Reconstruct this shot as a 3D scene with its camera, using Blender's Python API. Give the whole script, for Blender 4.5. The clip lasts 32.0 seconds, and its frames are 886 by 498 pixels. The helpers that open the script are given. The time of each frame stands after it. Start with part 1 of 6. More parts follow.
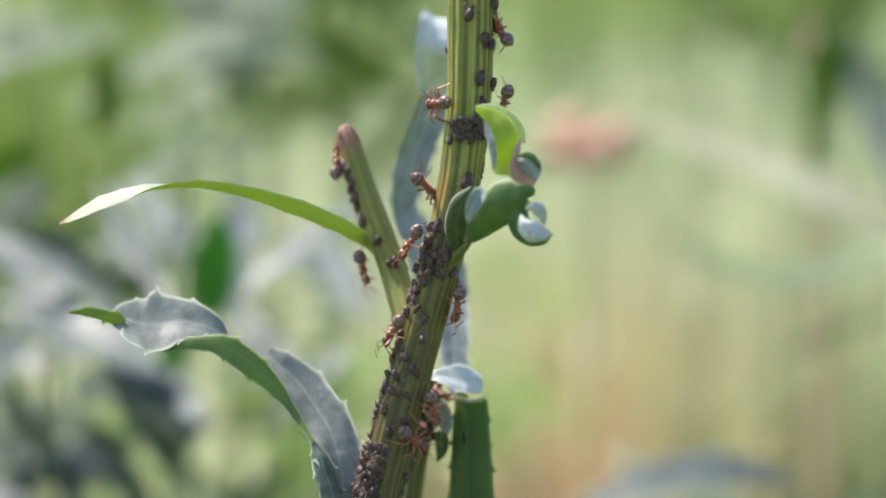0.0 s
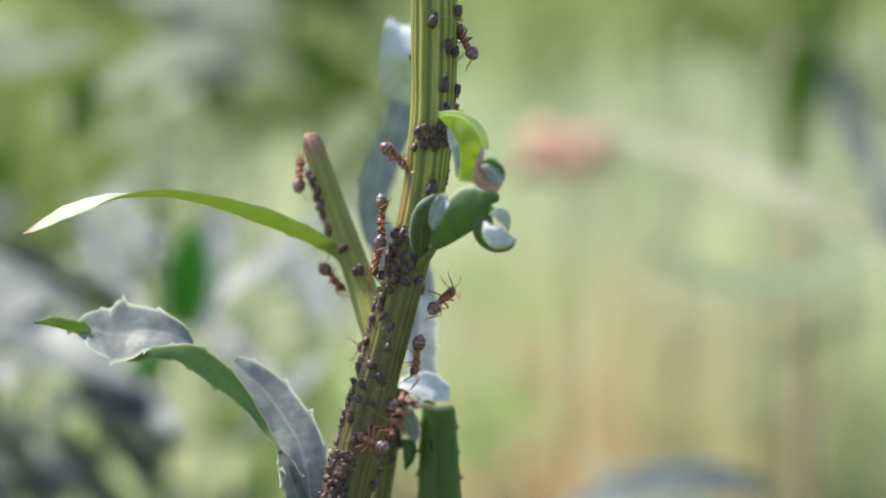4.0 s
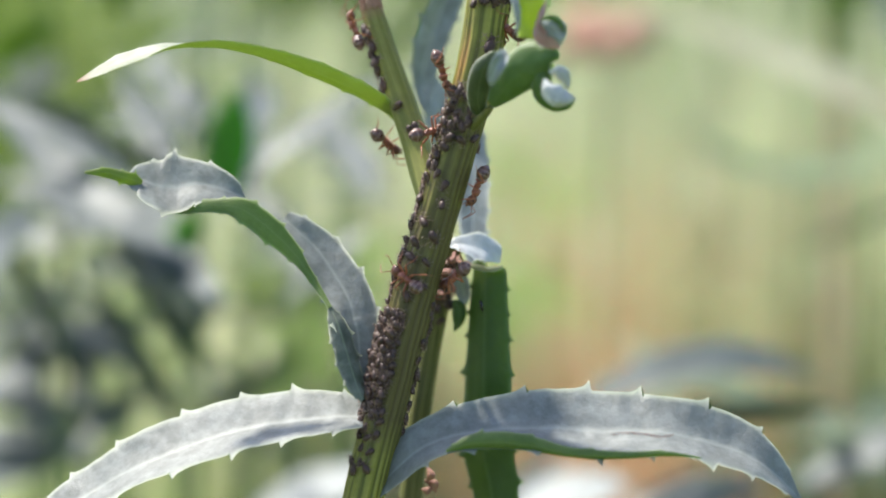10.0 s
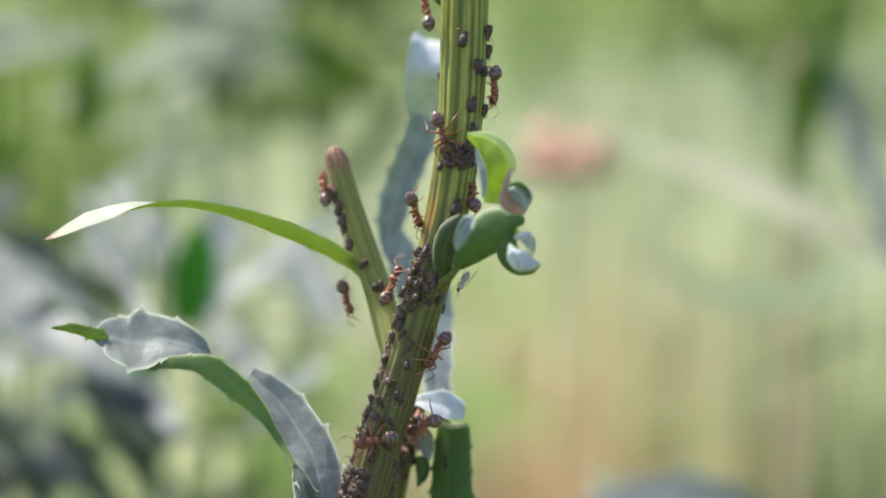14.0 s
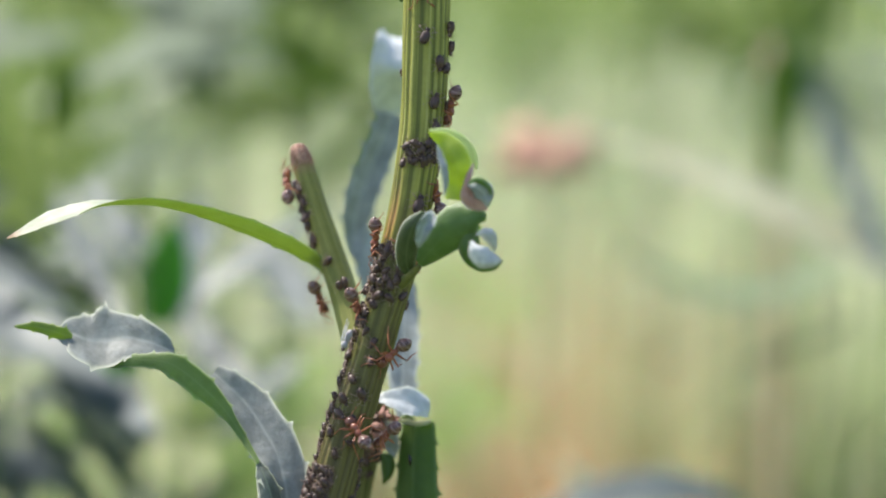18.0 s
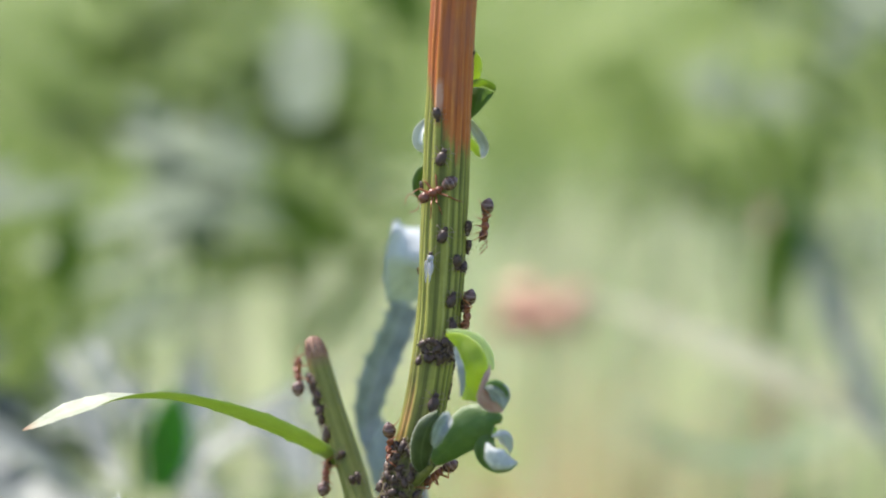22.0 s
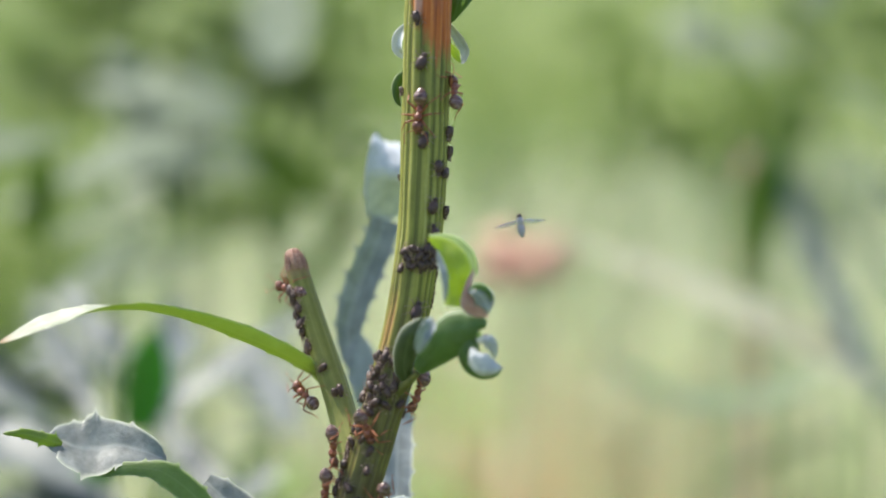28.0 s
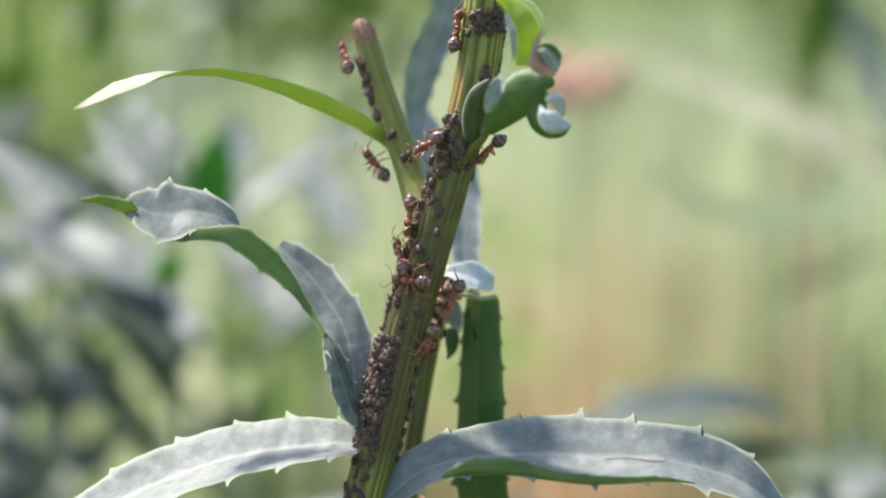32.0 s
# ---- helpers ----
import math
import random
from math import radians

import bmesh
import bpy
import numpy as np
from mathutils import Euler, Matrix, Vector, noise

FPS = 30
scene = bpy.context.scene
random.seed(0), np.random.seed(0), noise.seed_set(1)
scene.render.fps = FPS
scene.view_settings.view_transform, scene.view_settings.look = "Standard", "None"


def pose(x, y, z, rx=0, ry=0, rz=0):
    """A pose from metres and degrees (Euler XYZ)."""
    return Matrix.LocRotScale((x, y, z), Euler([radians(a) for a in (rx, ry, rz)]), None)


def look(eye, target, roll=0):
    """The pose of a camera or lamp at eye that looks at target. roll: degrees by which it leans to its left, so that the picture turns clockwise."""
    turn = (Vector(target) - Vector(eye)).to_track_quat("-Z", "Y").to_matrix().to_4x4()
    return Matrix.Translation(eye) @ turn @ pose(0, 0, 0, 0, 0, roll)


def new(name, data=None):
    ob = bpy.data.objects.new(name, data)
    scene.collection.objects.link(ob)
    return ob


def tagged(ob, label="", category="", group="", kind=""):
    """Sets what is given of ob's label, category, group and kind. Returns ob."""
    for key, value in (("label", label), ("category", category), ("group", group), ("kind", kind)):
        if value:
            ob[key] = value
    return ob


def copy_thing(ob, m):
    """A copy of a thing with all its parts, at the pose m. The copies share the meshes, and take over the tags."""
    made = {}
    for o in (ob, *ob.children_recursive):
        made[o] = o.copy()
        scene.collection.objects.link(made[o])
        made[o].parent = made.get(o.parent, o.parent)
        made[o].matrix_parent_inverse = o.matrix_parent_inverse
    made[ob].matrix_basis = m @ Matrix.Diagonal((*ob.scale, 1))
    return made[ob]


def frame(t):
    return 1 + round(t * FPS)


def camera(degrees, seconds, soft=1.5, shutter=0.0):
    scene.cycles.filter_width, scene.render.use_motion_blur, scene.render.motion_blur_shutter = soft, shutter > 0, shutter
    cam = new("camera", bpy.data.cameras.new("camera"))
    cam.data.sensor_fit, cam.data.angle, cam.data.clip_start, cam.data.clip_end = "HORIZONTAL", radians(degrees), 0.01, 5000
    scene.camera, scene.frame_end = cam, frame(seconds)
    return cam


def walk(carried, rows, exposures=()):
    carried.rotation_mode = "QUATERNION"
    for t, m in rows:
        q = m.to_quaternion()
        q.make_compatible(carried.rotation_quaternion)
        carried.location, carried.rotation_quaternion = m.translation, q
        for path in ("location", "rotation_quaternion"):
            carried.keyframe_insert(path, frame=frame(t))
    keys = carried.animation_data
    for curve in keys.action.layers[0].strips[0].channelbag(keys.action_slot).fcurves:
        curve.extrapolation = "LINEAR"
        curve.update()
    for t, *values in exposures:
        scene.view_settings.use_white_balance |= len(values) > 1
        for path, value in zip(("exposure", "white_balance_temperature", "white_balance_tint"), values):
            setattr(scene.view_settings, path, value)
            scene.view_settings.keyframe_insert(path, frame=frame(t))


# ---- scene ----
cam = camera(22, 32.0, soft=2.0)
# A macro lens, stopped down a little and focused on the stem.
cam.data.dof.use_dof = True
cam.data.dof.focus_distance = 0.1985
cam.data.dof.aperture_fstop = 12.5
PATH = [
    (0, pose(0.00004, -0.19720, 0.04057, 77.401, 1.275, 0.884)),
    (0.5, pose(0.00039, -0.19728, 0.04062, 77.366, 1.470, 0.868)),
    (1, pose(0.00113, -0.19669, 0.04157, 77.602, 1.217, 0.803)),
    (1.5, pose(0.00105, -0.19574, 0.04261, 78.009, 1.219, 0.581)),
    (2, pose(0.00203, -0.19622, 0.04280, 78.266, 1.226, 0.553)),
    (2.5, pose(0.00215, -0.19623, 0.04247, 78.232, 1.321, 0.537)),
    (3, pose(0.00227, -0.19678, 0.04154, 78.100, 1.433, 0.606)),
    (3.5, pose(0.00229, -0.19707, 0.04067, 77.904, 1.577, 0.482)),
    (5.5, pose(0.00114, -0.19619, 0.03854, 77.148, 1.514, 0.993)),
    (6, pose(0.00116, -0.19517, 0.03836, 76.920, 1.220, 1.251)),
    (6.5, pose(-0.00025, -0.19534, 0.03893, 76.819, 0.325, 1.302)),
    (7, pose(-0.00043, -0.19472, 0.03819, 76.691, -0.069, 1.437)),
    (7.5, pose(-0.00101, -0.19401, 0.03752, 76.155, -0.049, 1.293)),
    (8, pose(0.00016, -0.19418, 0.03704, 75.857, 0.123, 1.236)),
    (8.5, pose(-0.00029, -0.19472, 0.03661, 75.820, 0.318, 1.216)),
    (9, pose(-0.00086, -0.19519, 0.03661, 75.681, 0.352, 1.241)),
    (9.5, pose(-0.00092, -0.19588, 0.03654, 75.356, 0.352, 1.278)),
    (10, pose(-0.00107, -0.19601, 0.03625, 75.167, 0.371, 1.321)),
    (10.5, pose(-0.00043, -0.19543, 0.03687, 75.446, 0.325, 1.174)),
    (11, pose(0.00047, -0.19538, 0.03738, 75.741, 0.275, 0.965)),
    (11.5, pose(0.00050, -0.19559, 0.03712, 76.006, 0.380, 0.736)),
    (12, pose(0.00013, -0.19545, 0.03779, 76.197, 0.441, 0.823)),
    (12.5, pose(-0.00074, -0.19544, 0.03895, 76.588, 0.128, 0.528)),
    (13, pose(-0.00131, -0.19459, 0.04033, 76.725, -0.157, 0.533)),
    (13.5, pose(-0.00122, -0.19448, 0.04145, 76.964, -0.319, 0.120)),
    (14, pose(-0.00169, -0.19607, 0.04292, 77.321, -0.398, 0.421)),
    (14.5, pose(0.00074, -0.19758, 0.04339, 77.360, -0.204, 0.429)),
    (15, pose(0.00161, -0.19814, 0.04271, 77.301, -0.010, 0.223)),
    (15.5, pose(0.00195, -0.19723, 0.04219, 77.338, 0.129, 0.313)),
    (17.5, pose(0.00130, -0.19657, 0.04256, 77.469, -0.274, 0.218)),
    (18, pose(0.00091, -0.19594, 0.04269, 77.302, -0.183, 0.190)),
    (18.5, pose(0.00014, -0.19553, 0.04331, 77.420, -0.422, 0.293)),
    (19, pose(-0.00101, -0.19487, 0.04434, 77.717, -0.804, 0.459)),
    (19.5, pose(0.00040, -0.19338, 0.04442, 77.994, -0.894, 0.160)),
    (20, pose(0.00062, -0.19292, 0.04574, 78.522, -1.054, 0.113)),
    (20.5, pose(0.00053, -0.19280, 0.04622, 78.997, -0.948, -0.106)),
    (21, pose(-0.00057, -0.19477, 0.04790, 79.740, -0.913, -0.013)),
    (21.5, pose(-0.00153, -0.19571, 0.04895, 80.168, -1.026, -0.001)),
    (22, pose(-0.00226, -0.19559, 0.04944, 80.348, -1.186, -0.115)),
    (22.5, pose(-0.00199, -0.19573, 0.04966, 80.622, -1.137, -0.321)),
    (23, pose(-0.00206, -0.19509, 0.05028, 80.868, -1.066, -0.489)),
    (23.5, pose(-0.00188, -0.19389, 0.05160, 81.325, -1.108, -0.483)),
    (24, pose(-0.00183, -0.19450, 0.05237, 82.299, -1.138, -0.676)),
    (24.5, pose(-0.00102, -0.19487, 0.05174, 82.286, -1.170, -0.712)),
    (26.5, pose(-0.00111, -0.19292, 0.05019, 83.399, -0.373, -1.358)),
    (27, pose(-0.00168, -0.19247, 0.04640, 81.453, -0.264, -0.827)),
    (27.5, pose(-0.00154, -0.19226, 0.04460, 80.826, -0.175, -0.735)),
    (28, pose(-0.00259, -0.19341, 0.04215, 79.983, -0.628, -0.811)),
    (28.5, pose(-0.00220, -0.19373, 0.04002, 79.448, -0.381, -0.854)),
    (29, pose(-0.00345, -0.19565, 0.03891, 79.438, -0.243, -0.469)),
    (29.5, pose(-0.00281, -0.19652, 0.03648, 78.638, -0.246, -0.207)),
    (30, pose(-0.00338, -0.19774, 0.03614, 77.939, -0.078, -0.303)),
    (30.5, pose(-0.00442, -0.19799, 0.03580, 77.516, -0.158, -0.061)),
    (31, pose(-0.00433, -0.19784, 0.03448, 77.170, -0.222, 0.049)),
    (31.5, pose(-0.00450, -0.19788, 0.03387, 76.843, -0.064, 0.127)),
    (32, pose(-0.00450, -0.19801, 0.03351, 76.758, 0.045, 0.235)),
]
walk(cam, PATH)

# ---- light ----
SUN_FROM = Vector((-0.5, 0.5, 1.0)).normalized()
world = bpy.data.worlds.new("world")
scene.world = world
world.use_nodes = True
wn = world.node_tree.nodes
sky = wn.new("ShaderNodeTexSky")
sky.sky_type, sky.sun_disc = "NISHITA", False
sky.dust_density, sky.air_density, sky.ozone_density = 1.6, 0.9, 0.8
sky.sun_elevation = math.asin(SUN_FROM.z)
sky.sun_rotation = math.atan2(SUN_FROM.x, SUN_FROM.y)
wn["Background"].inputs["Strength"].default_value = 0.15
world.node_tree.links.new(sky.outputs["Color"], wn["Background"].inputs["Color"])
sun = new("sun", bpy.data.lights.new("sun", "SUN"))
sun.data.energy, sun.data.angle, sun.data.color = 4.0, radians(3.0), (1.0, 0.955, 0.87)
sun.matrix_world = look(SUN_FROM * 3, (0, 0, 0))
scene.view_settings.exposure = 0.84


# ---- materials ----
def material(name):
    m = bpy.data.materials.new(name)
    m.use_nodes = True
    return m, m.node_tree.nodes, m.node_tree.links, m.node_tree.nodes["Principled BSDF"]


def tex(nodes, links, scale, detail=4.0, rough=0.6, coords="Object", stretch=None):
    """A noise in metres (or in the mesh's own map), perhaps stretched."""
    co = nodes.new("ShaderNodeTexCoord")
    n = nodes.new("ShaderNodeTexNoise")
    n.inputs["Scale"].default_value, n.inputs["Detail"].default_value = scale, detail
    n.inputs["Roughness"].default_value = rough
    if stretch:
        mp = nodes.new("ShaderNodeMapping")
        mp.inputs["Scale"].default_value = stretch
        links.new(co.outputs[coords], mp.inputs["Vector"])
        links.new(mp.outputs["Vector"], n.inputs["Vector"])
    else:
        links.new(co.outputs[coords], n.inputs["Vector"])
    return n.outputs["Fac"]


def ramp(nodes, links, fac, *stops):
    r = nodes.new("ShaderNodeValToRGB")
    while len(r.color_ramp.elements) < len(stops):
        r.color_ramp.elements.new(0.5)
    for e, (p, col) in zip(r.color_ramp.elements, stops):
        e.position, e.color = p, (*col, 1)
    links.new(fac, r.inputs["Fac"])
    return r.outputs["Color"]


def mixed(nodes, links, fac, one, two, how="MIX"):
    n = nodes.new("ShaderNodeMix")
    n.data_type, n.blend_type = "RGBA", how
    for socket, value in ((n.inputs[0], fac), (n.inputs[6], one), (n.inputs[7], two)):
        if isinstance(value, (int, float)):
            socket.default_value = value
        elif isinstance(value, tuple):
            socket.default_value = (*value, 1)
        else:
            links.new(value, socket)
    return n.outputs[2]


def calc(nodes, links, how, *values):
    n = nodes.new("ShaderNodeMath")
    n.operation = how
    for socket, value in zip(n.inputs, values):
        if isinstance(value, (int, float)):
            socket.default_value = value
        else:
            links.new(value, socket)
    return n.outputs[0]


def bumped(nodes, links, bsdf, height, distance, strength=0.6):
    b = nodes.new("ShaderNodeBump")
    b.inputs["Distance"].default_value, b.inputs["Strength"].default_value = distance, strength
    links.new(height, b.inputs["Height"])
    links.new(b.outputs["Normal"], bsdf.inputs["Normal"])
    return b.outputs["Normal"]


def mapped(nodes, links):
    """The mesh's own map: u across, v along."""
    co = nodes.new("ShaderNodeTexCoord")
    s = nodes.new("ShaderNodeSeparateXYZ")
    links.new(co.outputs["UV"], s.inputs[0])
    return s.outputs[0], s.outputs[1]


def leaf_material(name, low, high, vein, rim, through_colour, through_share, rough, scale=900.0, spec=0.5, tip=None):
    """A leaf skin: blotches at two sizes, a pale midrib and rim, side veins, and light that comes through."""
    m, n, l, b = material(name)
    u, v = mapped(n, l)
    side = calc(n, l, "ABSOLUTE", calc(n, l, "MULTIPLY_ADD", u, 2.0, -1.0))
    big = tex(n, l, scale * 0.25, 3.0)
    fine = tex(n, l, scale * 2.2, 5.0, 0.7)
    col = ramp(n, l, big, (0.32, low), (0.68, high))
    dust = ramp(n, l, tex(n, l, scale * 0.9, 6.0, 0.75), (0.44, (0, 0, 0)), (0.68, (1, 1, 1)))
    col = mixed(n, l, calc(n, l, "MULTIPLY", dust, 0.5), col, tuple(0.45 * c for c in low))
    col = mixed(n, l, calc(n, l, "MULTIPLY", fine, 0.35), col, tuple(min(1.0, 1.5 * c) for c in high))
    mid = calc(n, l, "SUBTRACT", 1.0, calc(n, l, "SMOOTH_MIN", calc(n, l, "MULTIPLY", side, 9.0), 1.0, 0.3))
    lane = calc(n, l, "SINE", calc(n, l, "MULTIPLY_ADD", side, -16.0, calc(n, l, "MULTIPLY", v, 75.0)))
    lane = calc(n, l, "POWER", calc(n, l, "MULTIPLY_ADD", lane, 0.5, 0.5), 10.0)
    col = mixed(n, l, calc(n, l, "MULTIPLY", mid, 0.55), col, vein)
    col = mixed(n, l, calc(n, l, "MULTIPLY", lane, 0.025), col, vein)
    # Pale margin; it also carries the fringe's rim light as colour.
    edge = calc(n, l, "POWER", side, 14.0)
    col = mixed(n, l, calc(n, l, "MULTIPLY", edge, 0.8), col, rim)
    bloom = ramp(n, l, tex(n, l, scale * 0.5, 4.0, 0.6), (0.48, (0, 0, 0)), (0.72, (1, 1, 1)))
    col = mixed(n, l, calc(n, l, "MULTIPLY", bloom, 0.3), col, tuple(min(1.0, 1.6 * c) for c in high))
    if tip:
        end = calc(n, l, "MINIMUM", calc(n, l, "MAXIMUM", calc(n, l, "MULTIPLY_ADD", calc(n, l, "ADD", v, calc(n, l, "MULTIPLY", big, 0.06)), 14.0, -13.2), 0.0), 1.0)
        col = mixed(n, l, calc(n, l, "MULTIPLY", end, 0.85), col, tip)
    l.new(col, b.inputs["Base Color"])
    b.inputs["Roughness"].default_value = rough
    b.inputs["Specular IOR Level"].default_value = spec
    relief = calc(n, l, "ADD", calc(n, l, "MULTIPLY", fine, 0.5), calc(n, l, "MULTIPLY", lane, -0.04))
    nor = bumped(n, l, b, relief, 0.00016, 0.7)
    tr = n.new("ShaderNodeBsdfTranslucent")
    tone = mixed(n, l, calc(n, l, "MULTIPLY", big, 0.5), through_colour, tuple(0.6 * c for c in through_colour))
    l.new(tone, tr.inputs["Color"])
    l.new(nor, tr.inputs["Normal"])
    mx = n.new("ShaderNodeMixShader")
    mx.inputs[0].default_value = through_share
    l.new(b.outputs[0], mx.inputs[1])
    l.new(tr.outputs[0], mx.inputs[2])
    l.new(mx.outputs[0], n["Material Output"].inputs["Surface"])
    return m


LEAF_TOP = leaf_material("leaf_top", (0.165, 0.174, 0.158), (0.29, 0.303, 0.282), (0.48, 0.5, 0.44), (0.48, 0.54, 0.37), (0.24, 0.36, 0.14), 0.16, 0.54, 1300.0)
LEAF_PALE = leaf_material("leaf_pale", (0.27, 0.295, 0.285), (0.44, 0.465, 0.455), (0.62, 0.66, 0.60), (0.5, 0.56, 0.42), (0.3, 0.42, 0.2), 0.14, 0.45)
# Lightened upper skin: the whiteness of sun and sky is put in the colour.
LEAF_WHITE = leaf_material("leaf_white", (0.50, 0.53, 0.52), (0.80, 0.82, 0.81), (0.7, 0.72, 0.7), (0.5, 0.56, 0.42), (0.45, 0.5, 0.42), 0.16, 0.4)
LEAF_SPECK = leaf_material("leaf_speckled", (0.15, 0.175, 0.165), (0.36, 0.385, 0.38), (0.62, 0.66, 0.60), (0.5, 0.56, 0.42), (0.3, 0.42, 0.2), 0.14, 0.45, 1500.0)
# Waxy bloom, whitened so that sky highlights sit in the colour.
LEAF_LIT_BLOOM = leaf_material("leaf_lit_bloom", (0.26, 0.29, 0.24), (0.74, 0.74, 0.72), (0.62, 0.64, 0.6), (0.6, 0.64, 0.52), (0.3, 0.4, 0.2), 0.12, 0.42, 1700.0)
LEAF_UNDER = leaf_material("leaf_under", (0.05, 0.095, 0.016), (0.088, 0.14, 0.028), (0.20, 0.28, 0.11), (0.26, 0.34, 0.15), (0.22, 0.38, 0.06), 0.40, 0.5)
LEAF_YOUNG = leaf_material("leaf_young", (0.10, 0.145, 0.04), (0.15, 0.20, 0.065), (0.30, 0.36, 0.18), (0.36, 0.40, 0.22), (0.46, 0.62, 0.10), 0.5, 0.45)
LEAF_FOLD = leaf_material("leaf_fold", (0.12, 0.185, 0.05), (0.20, 0.27, 0.09), (0.32, 0.39, 0.17), (0.54, 0.58, 0.38), (0.36, 0.55, 0.09), 0.42, 0.45)
LEAF_LIGHT = leaf_material("leaf_light", (0.30, 0.38, 0.05), (0.42, 0.50, 0.10), (0.46, 0.52, 0.16), (0.66, 0.70, 0.42), (0.70, 0.86, 0.07), 0.55, 0.42)
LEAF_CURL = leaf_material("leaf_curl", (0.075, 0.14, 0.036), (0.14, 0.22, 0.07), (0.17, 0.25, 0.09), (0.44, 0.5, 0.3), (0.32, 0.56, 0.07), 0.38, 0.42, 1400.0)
LEAF_HAZE = leaf_material("leaf_haze", (0.5, 0.58, 0.36), (0.64, 0.70, 0.50), (0.6, 0.66, 0.5), (0.7, 0.74, 0.6), (0.70, 0.82, 0.42), 0.7, 0.5)
LEAF_ROSE = leaf_material("leaf_rose", (0.46, 0.24, 0.20), (0.72, 0.53, 0.47), (0.64, 0.54, 0.48), (0.64, 0.54, 0.48), (0.7, 0.4, 0.3), 0.4, 0.5, 1500.0)
LEAF_FELT = leaf_material("leaf_felt", (0.30, 0.33, 0.22), (0.46, 0.48, 0.37), (0.48, 0.51, 0.38), (0.6, 0.57, 0.45), (0.45, 0.58, 0.2), 0.3, 0.5, tip=(0.38, 0.16, 0.09))
LEAF_MOTTLE = leaf_material("leaf_mottled", (0.045, 0.065, 0.036), (0.17, 0.19, 0.15), (0.3, 0.36, 0.2), (0.40, 0.44, 0.28), (0.16, 0.26, 0.06), 0.16, 0.45, 2300.0)
# Green skin for the shaded lobe, its shade put into the colour.
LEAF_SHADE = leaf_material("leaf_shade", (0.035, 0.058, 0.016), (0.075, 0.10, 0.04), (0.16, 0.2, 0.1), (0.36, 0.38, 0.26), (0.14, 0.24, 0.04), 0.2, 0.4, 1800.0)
LEAF_ARCH = leaf_material("leaf_arch", (0.21, 0.275, 0.07), (0.31, 0.37, 0.13), (0.40, 0.46, 0.2), (0.68, 0.70, 0.48), (0.62, 0.79, 0.13), 0.55, 0.42, tip=(0.34, 0.16, 0.09))
LEAF_FAR_TOP = leaf_material("far_leaf_top", (0.074, 0.092, 0.088), (0.118, 0.14, 0.136), (0.26, 0.3, 0.27), (0.22, 0.28, 0.21), (0.2, 0.34, 0.1), 0.16, 0.5, 300.0)
LEAF_FAR_MID = leaf_material("far_leaf_mid", (0.135, 0.175, 0.105), (0.215, 0.26, 0.17), (0.25, 0.3, 0.2), (0.26, 0.3, 0.2), (0.22, 0.34, 0.09), 0.25, 0.55, 300.0, 0.2)
LEAF_FAR_UNDER = leaf_material("far_leaf_under", (0.05, 0.10, 0.03), (0.09, 0.16, 0.05), (0.2, 0.3, 0.1), (0.2, 0.3, 0.1), (0.2, 0.42, 0.06), 0.3, 0.5, 300.0, 0.2)
LEAF_FAR_OLIVE = leaf_material("far_leaf_olive", (0.085, 0.145, 0.012), (0.145, 0.225, 0.026), (0.17, 0.25, 0.04), (0.17, 0.25, 0.04), (0.22, 0.40, 0.025), 0.42, 0.6, 300.0, 0.2)
# Bright far leaf: its sunlit look is put into the colour.
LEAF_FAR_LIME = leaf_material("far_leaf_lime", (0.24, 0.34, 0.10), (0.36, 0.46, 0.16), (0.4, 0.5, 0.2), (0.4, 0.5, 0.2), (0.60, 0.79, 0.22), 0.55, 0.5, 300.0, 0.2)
# Dark copy of the far leaf: shade between leaves, put into the colour.
LEAF_FAR_SHADE = leaf_material("far_leaf_shade", (0.048, 0.068, 0.052), (0.088, 0.115, 0.085), (0.12, 0.15, 0.11), (0.12, 0.15, 0.11), (0.08, 0.15, 0.05), 0.18, 0.6, 300.0, 0.2)
LEAF_FAR_FRESH = leaf_material("far_leaf_fresh", (0.06, 0.17, 0.02), (0.10, 0.26, 0.035), (0.16, 0.32, 0.06), (0.16, 0.32, 0.06), (0.2, 0.62, 0.03), 0.5, 0.5, 300.0, 0.2)


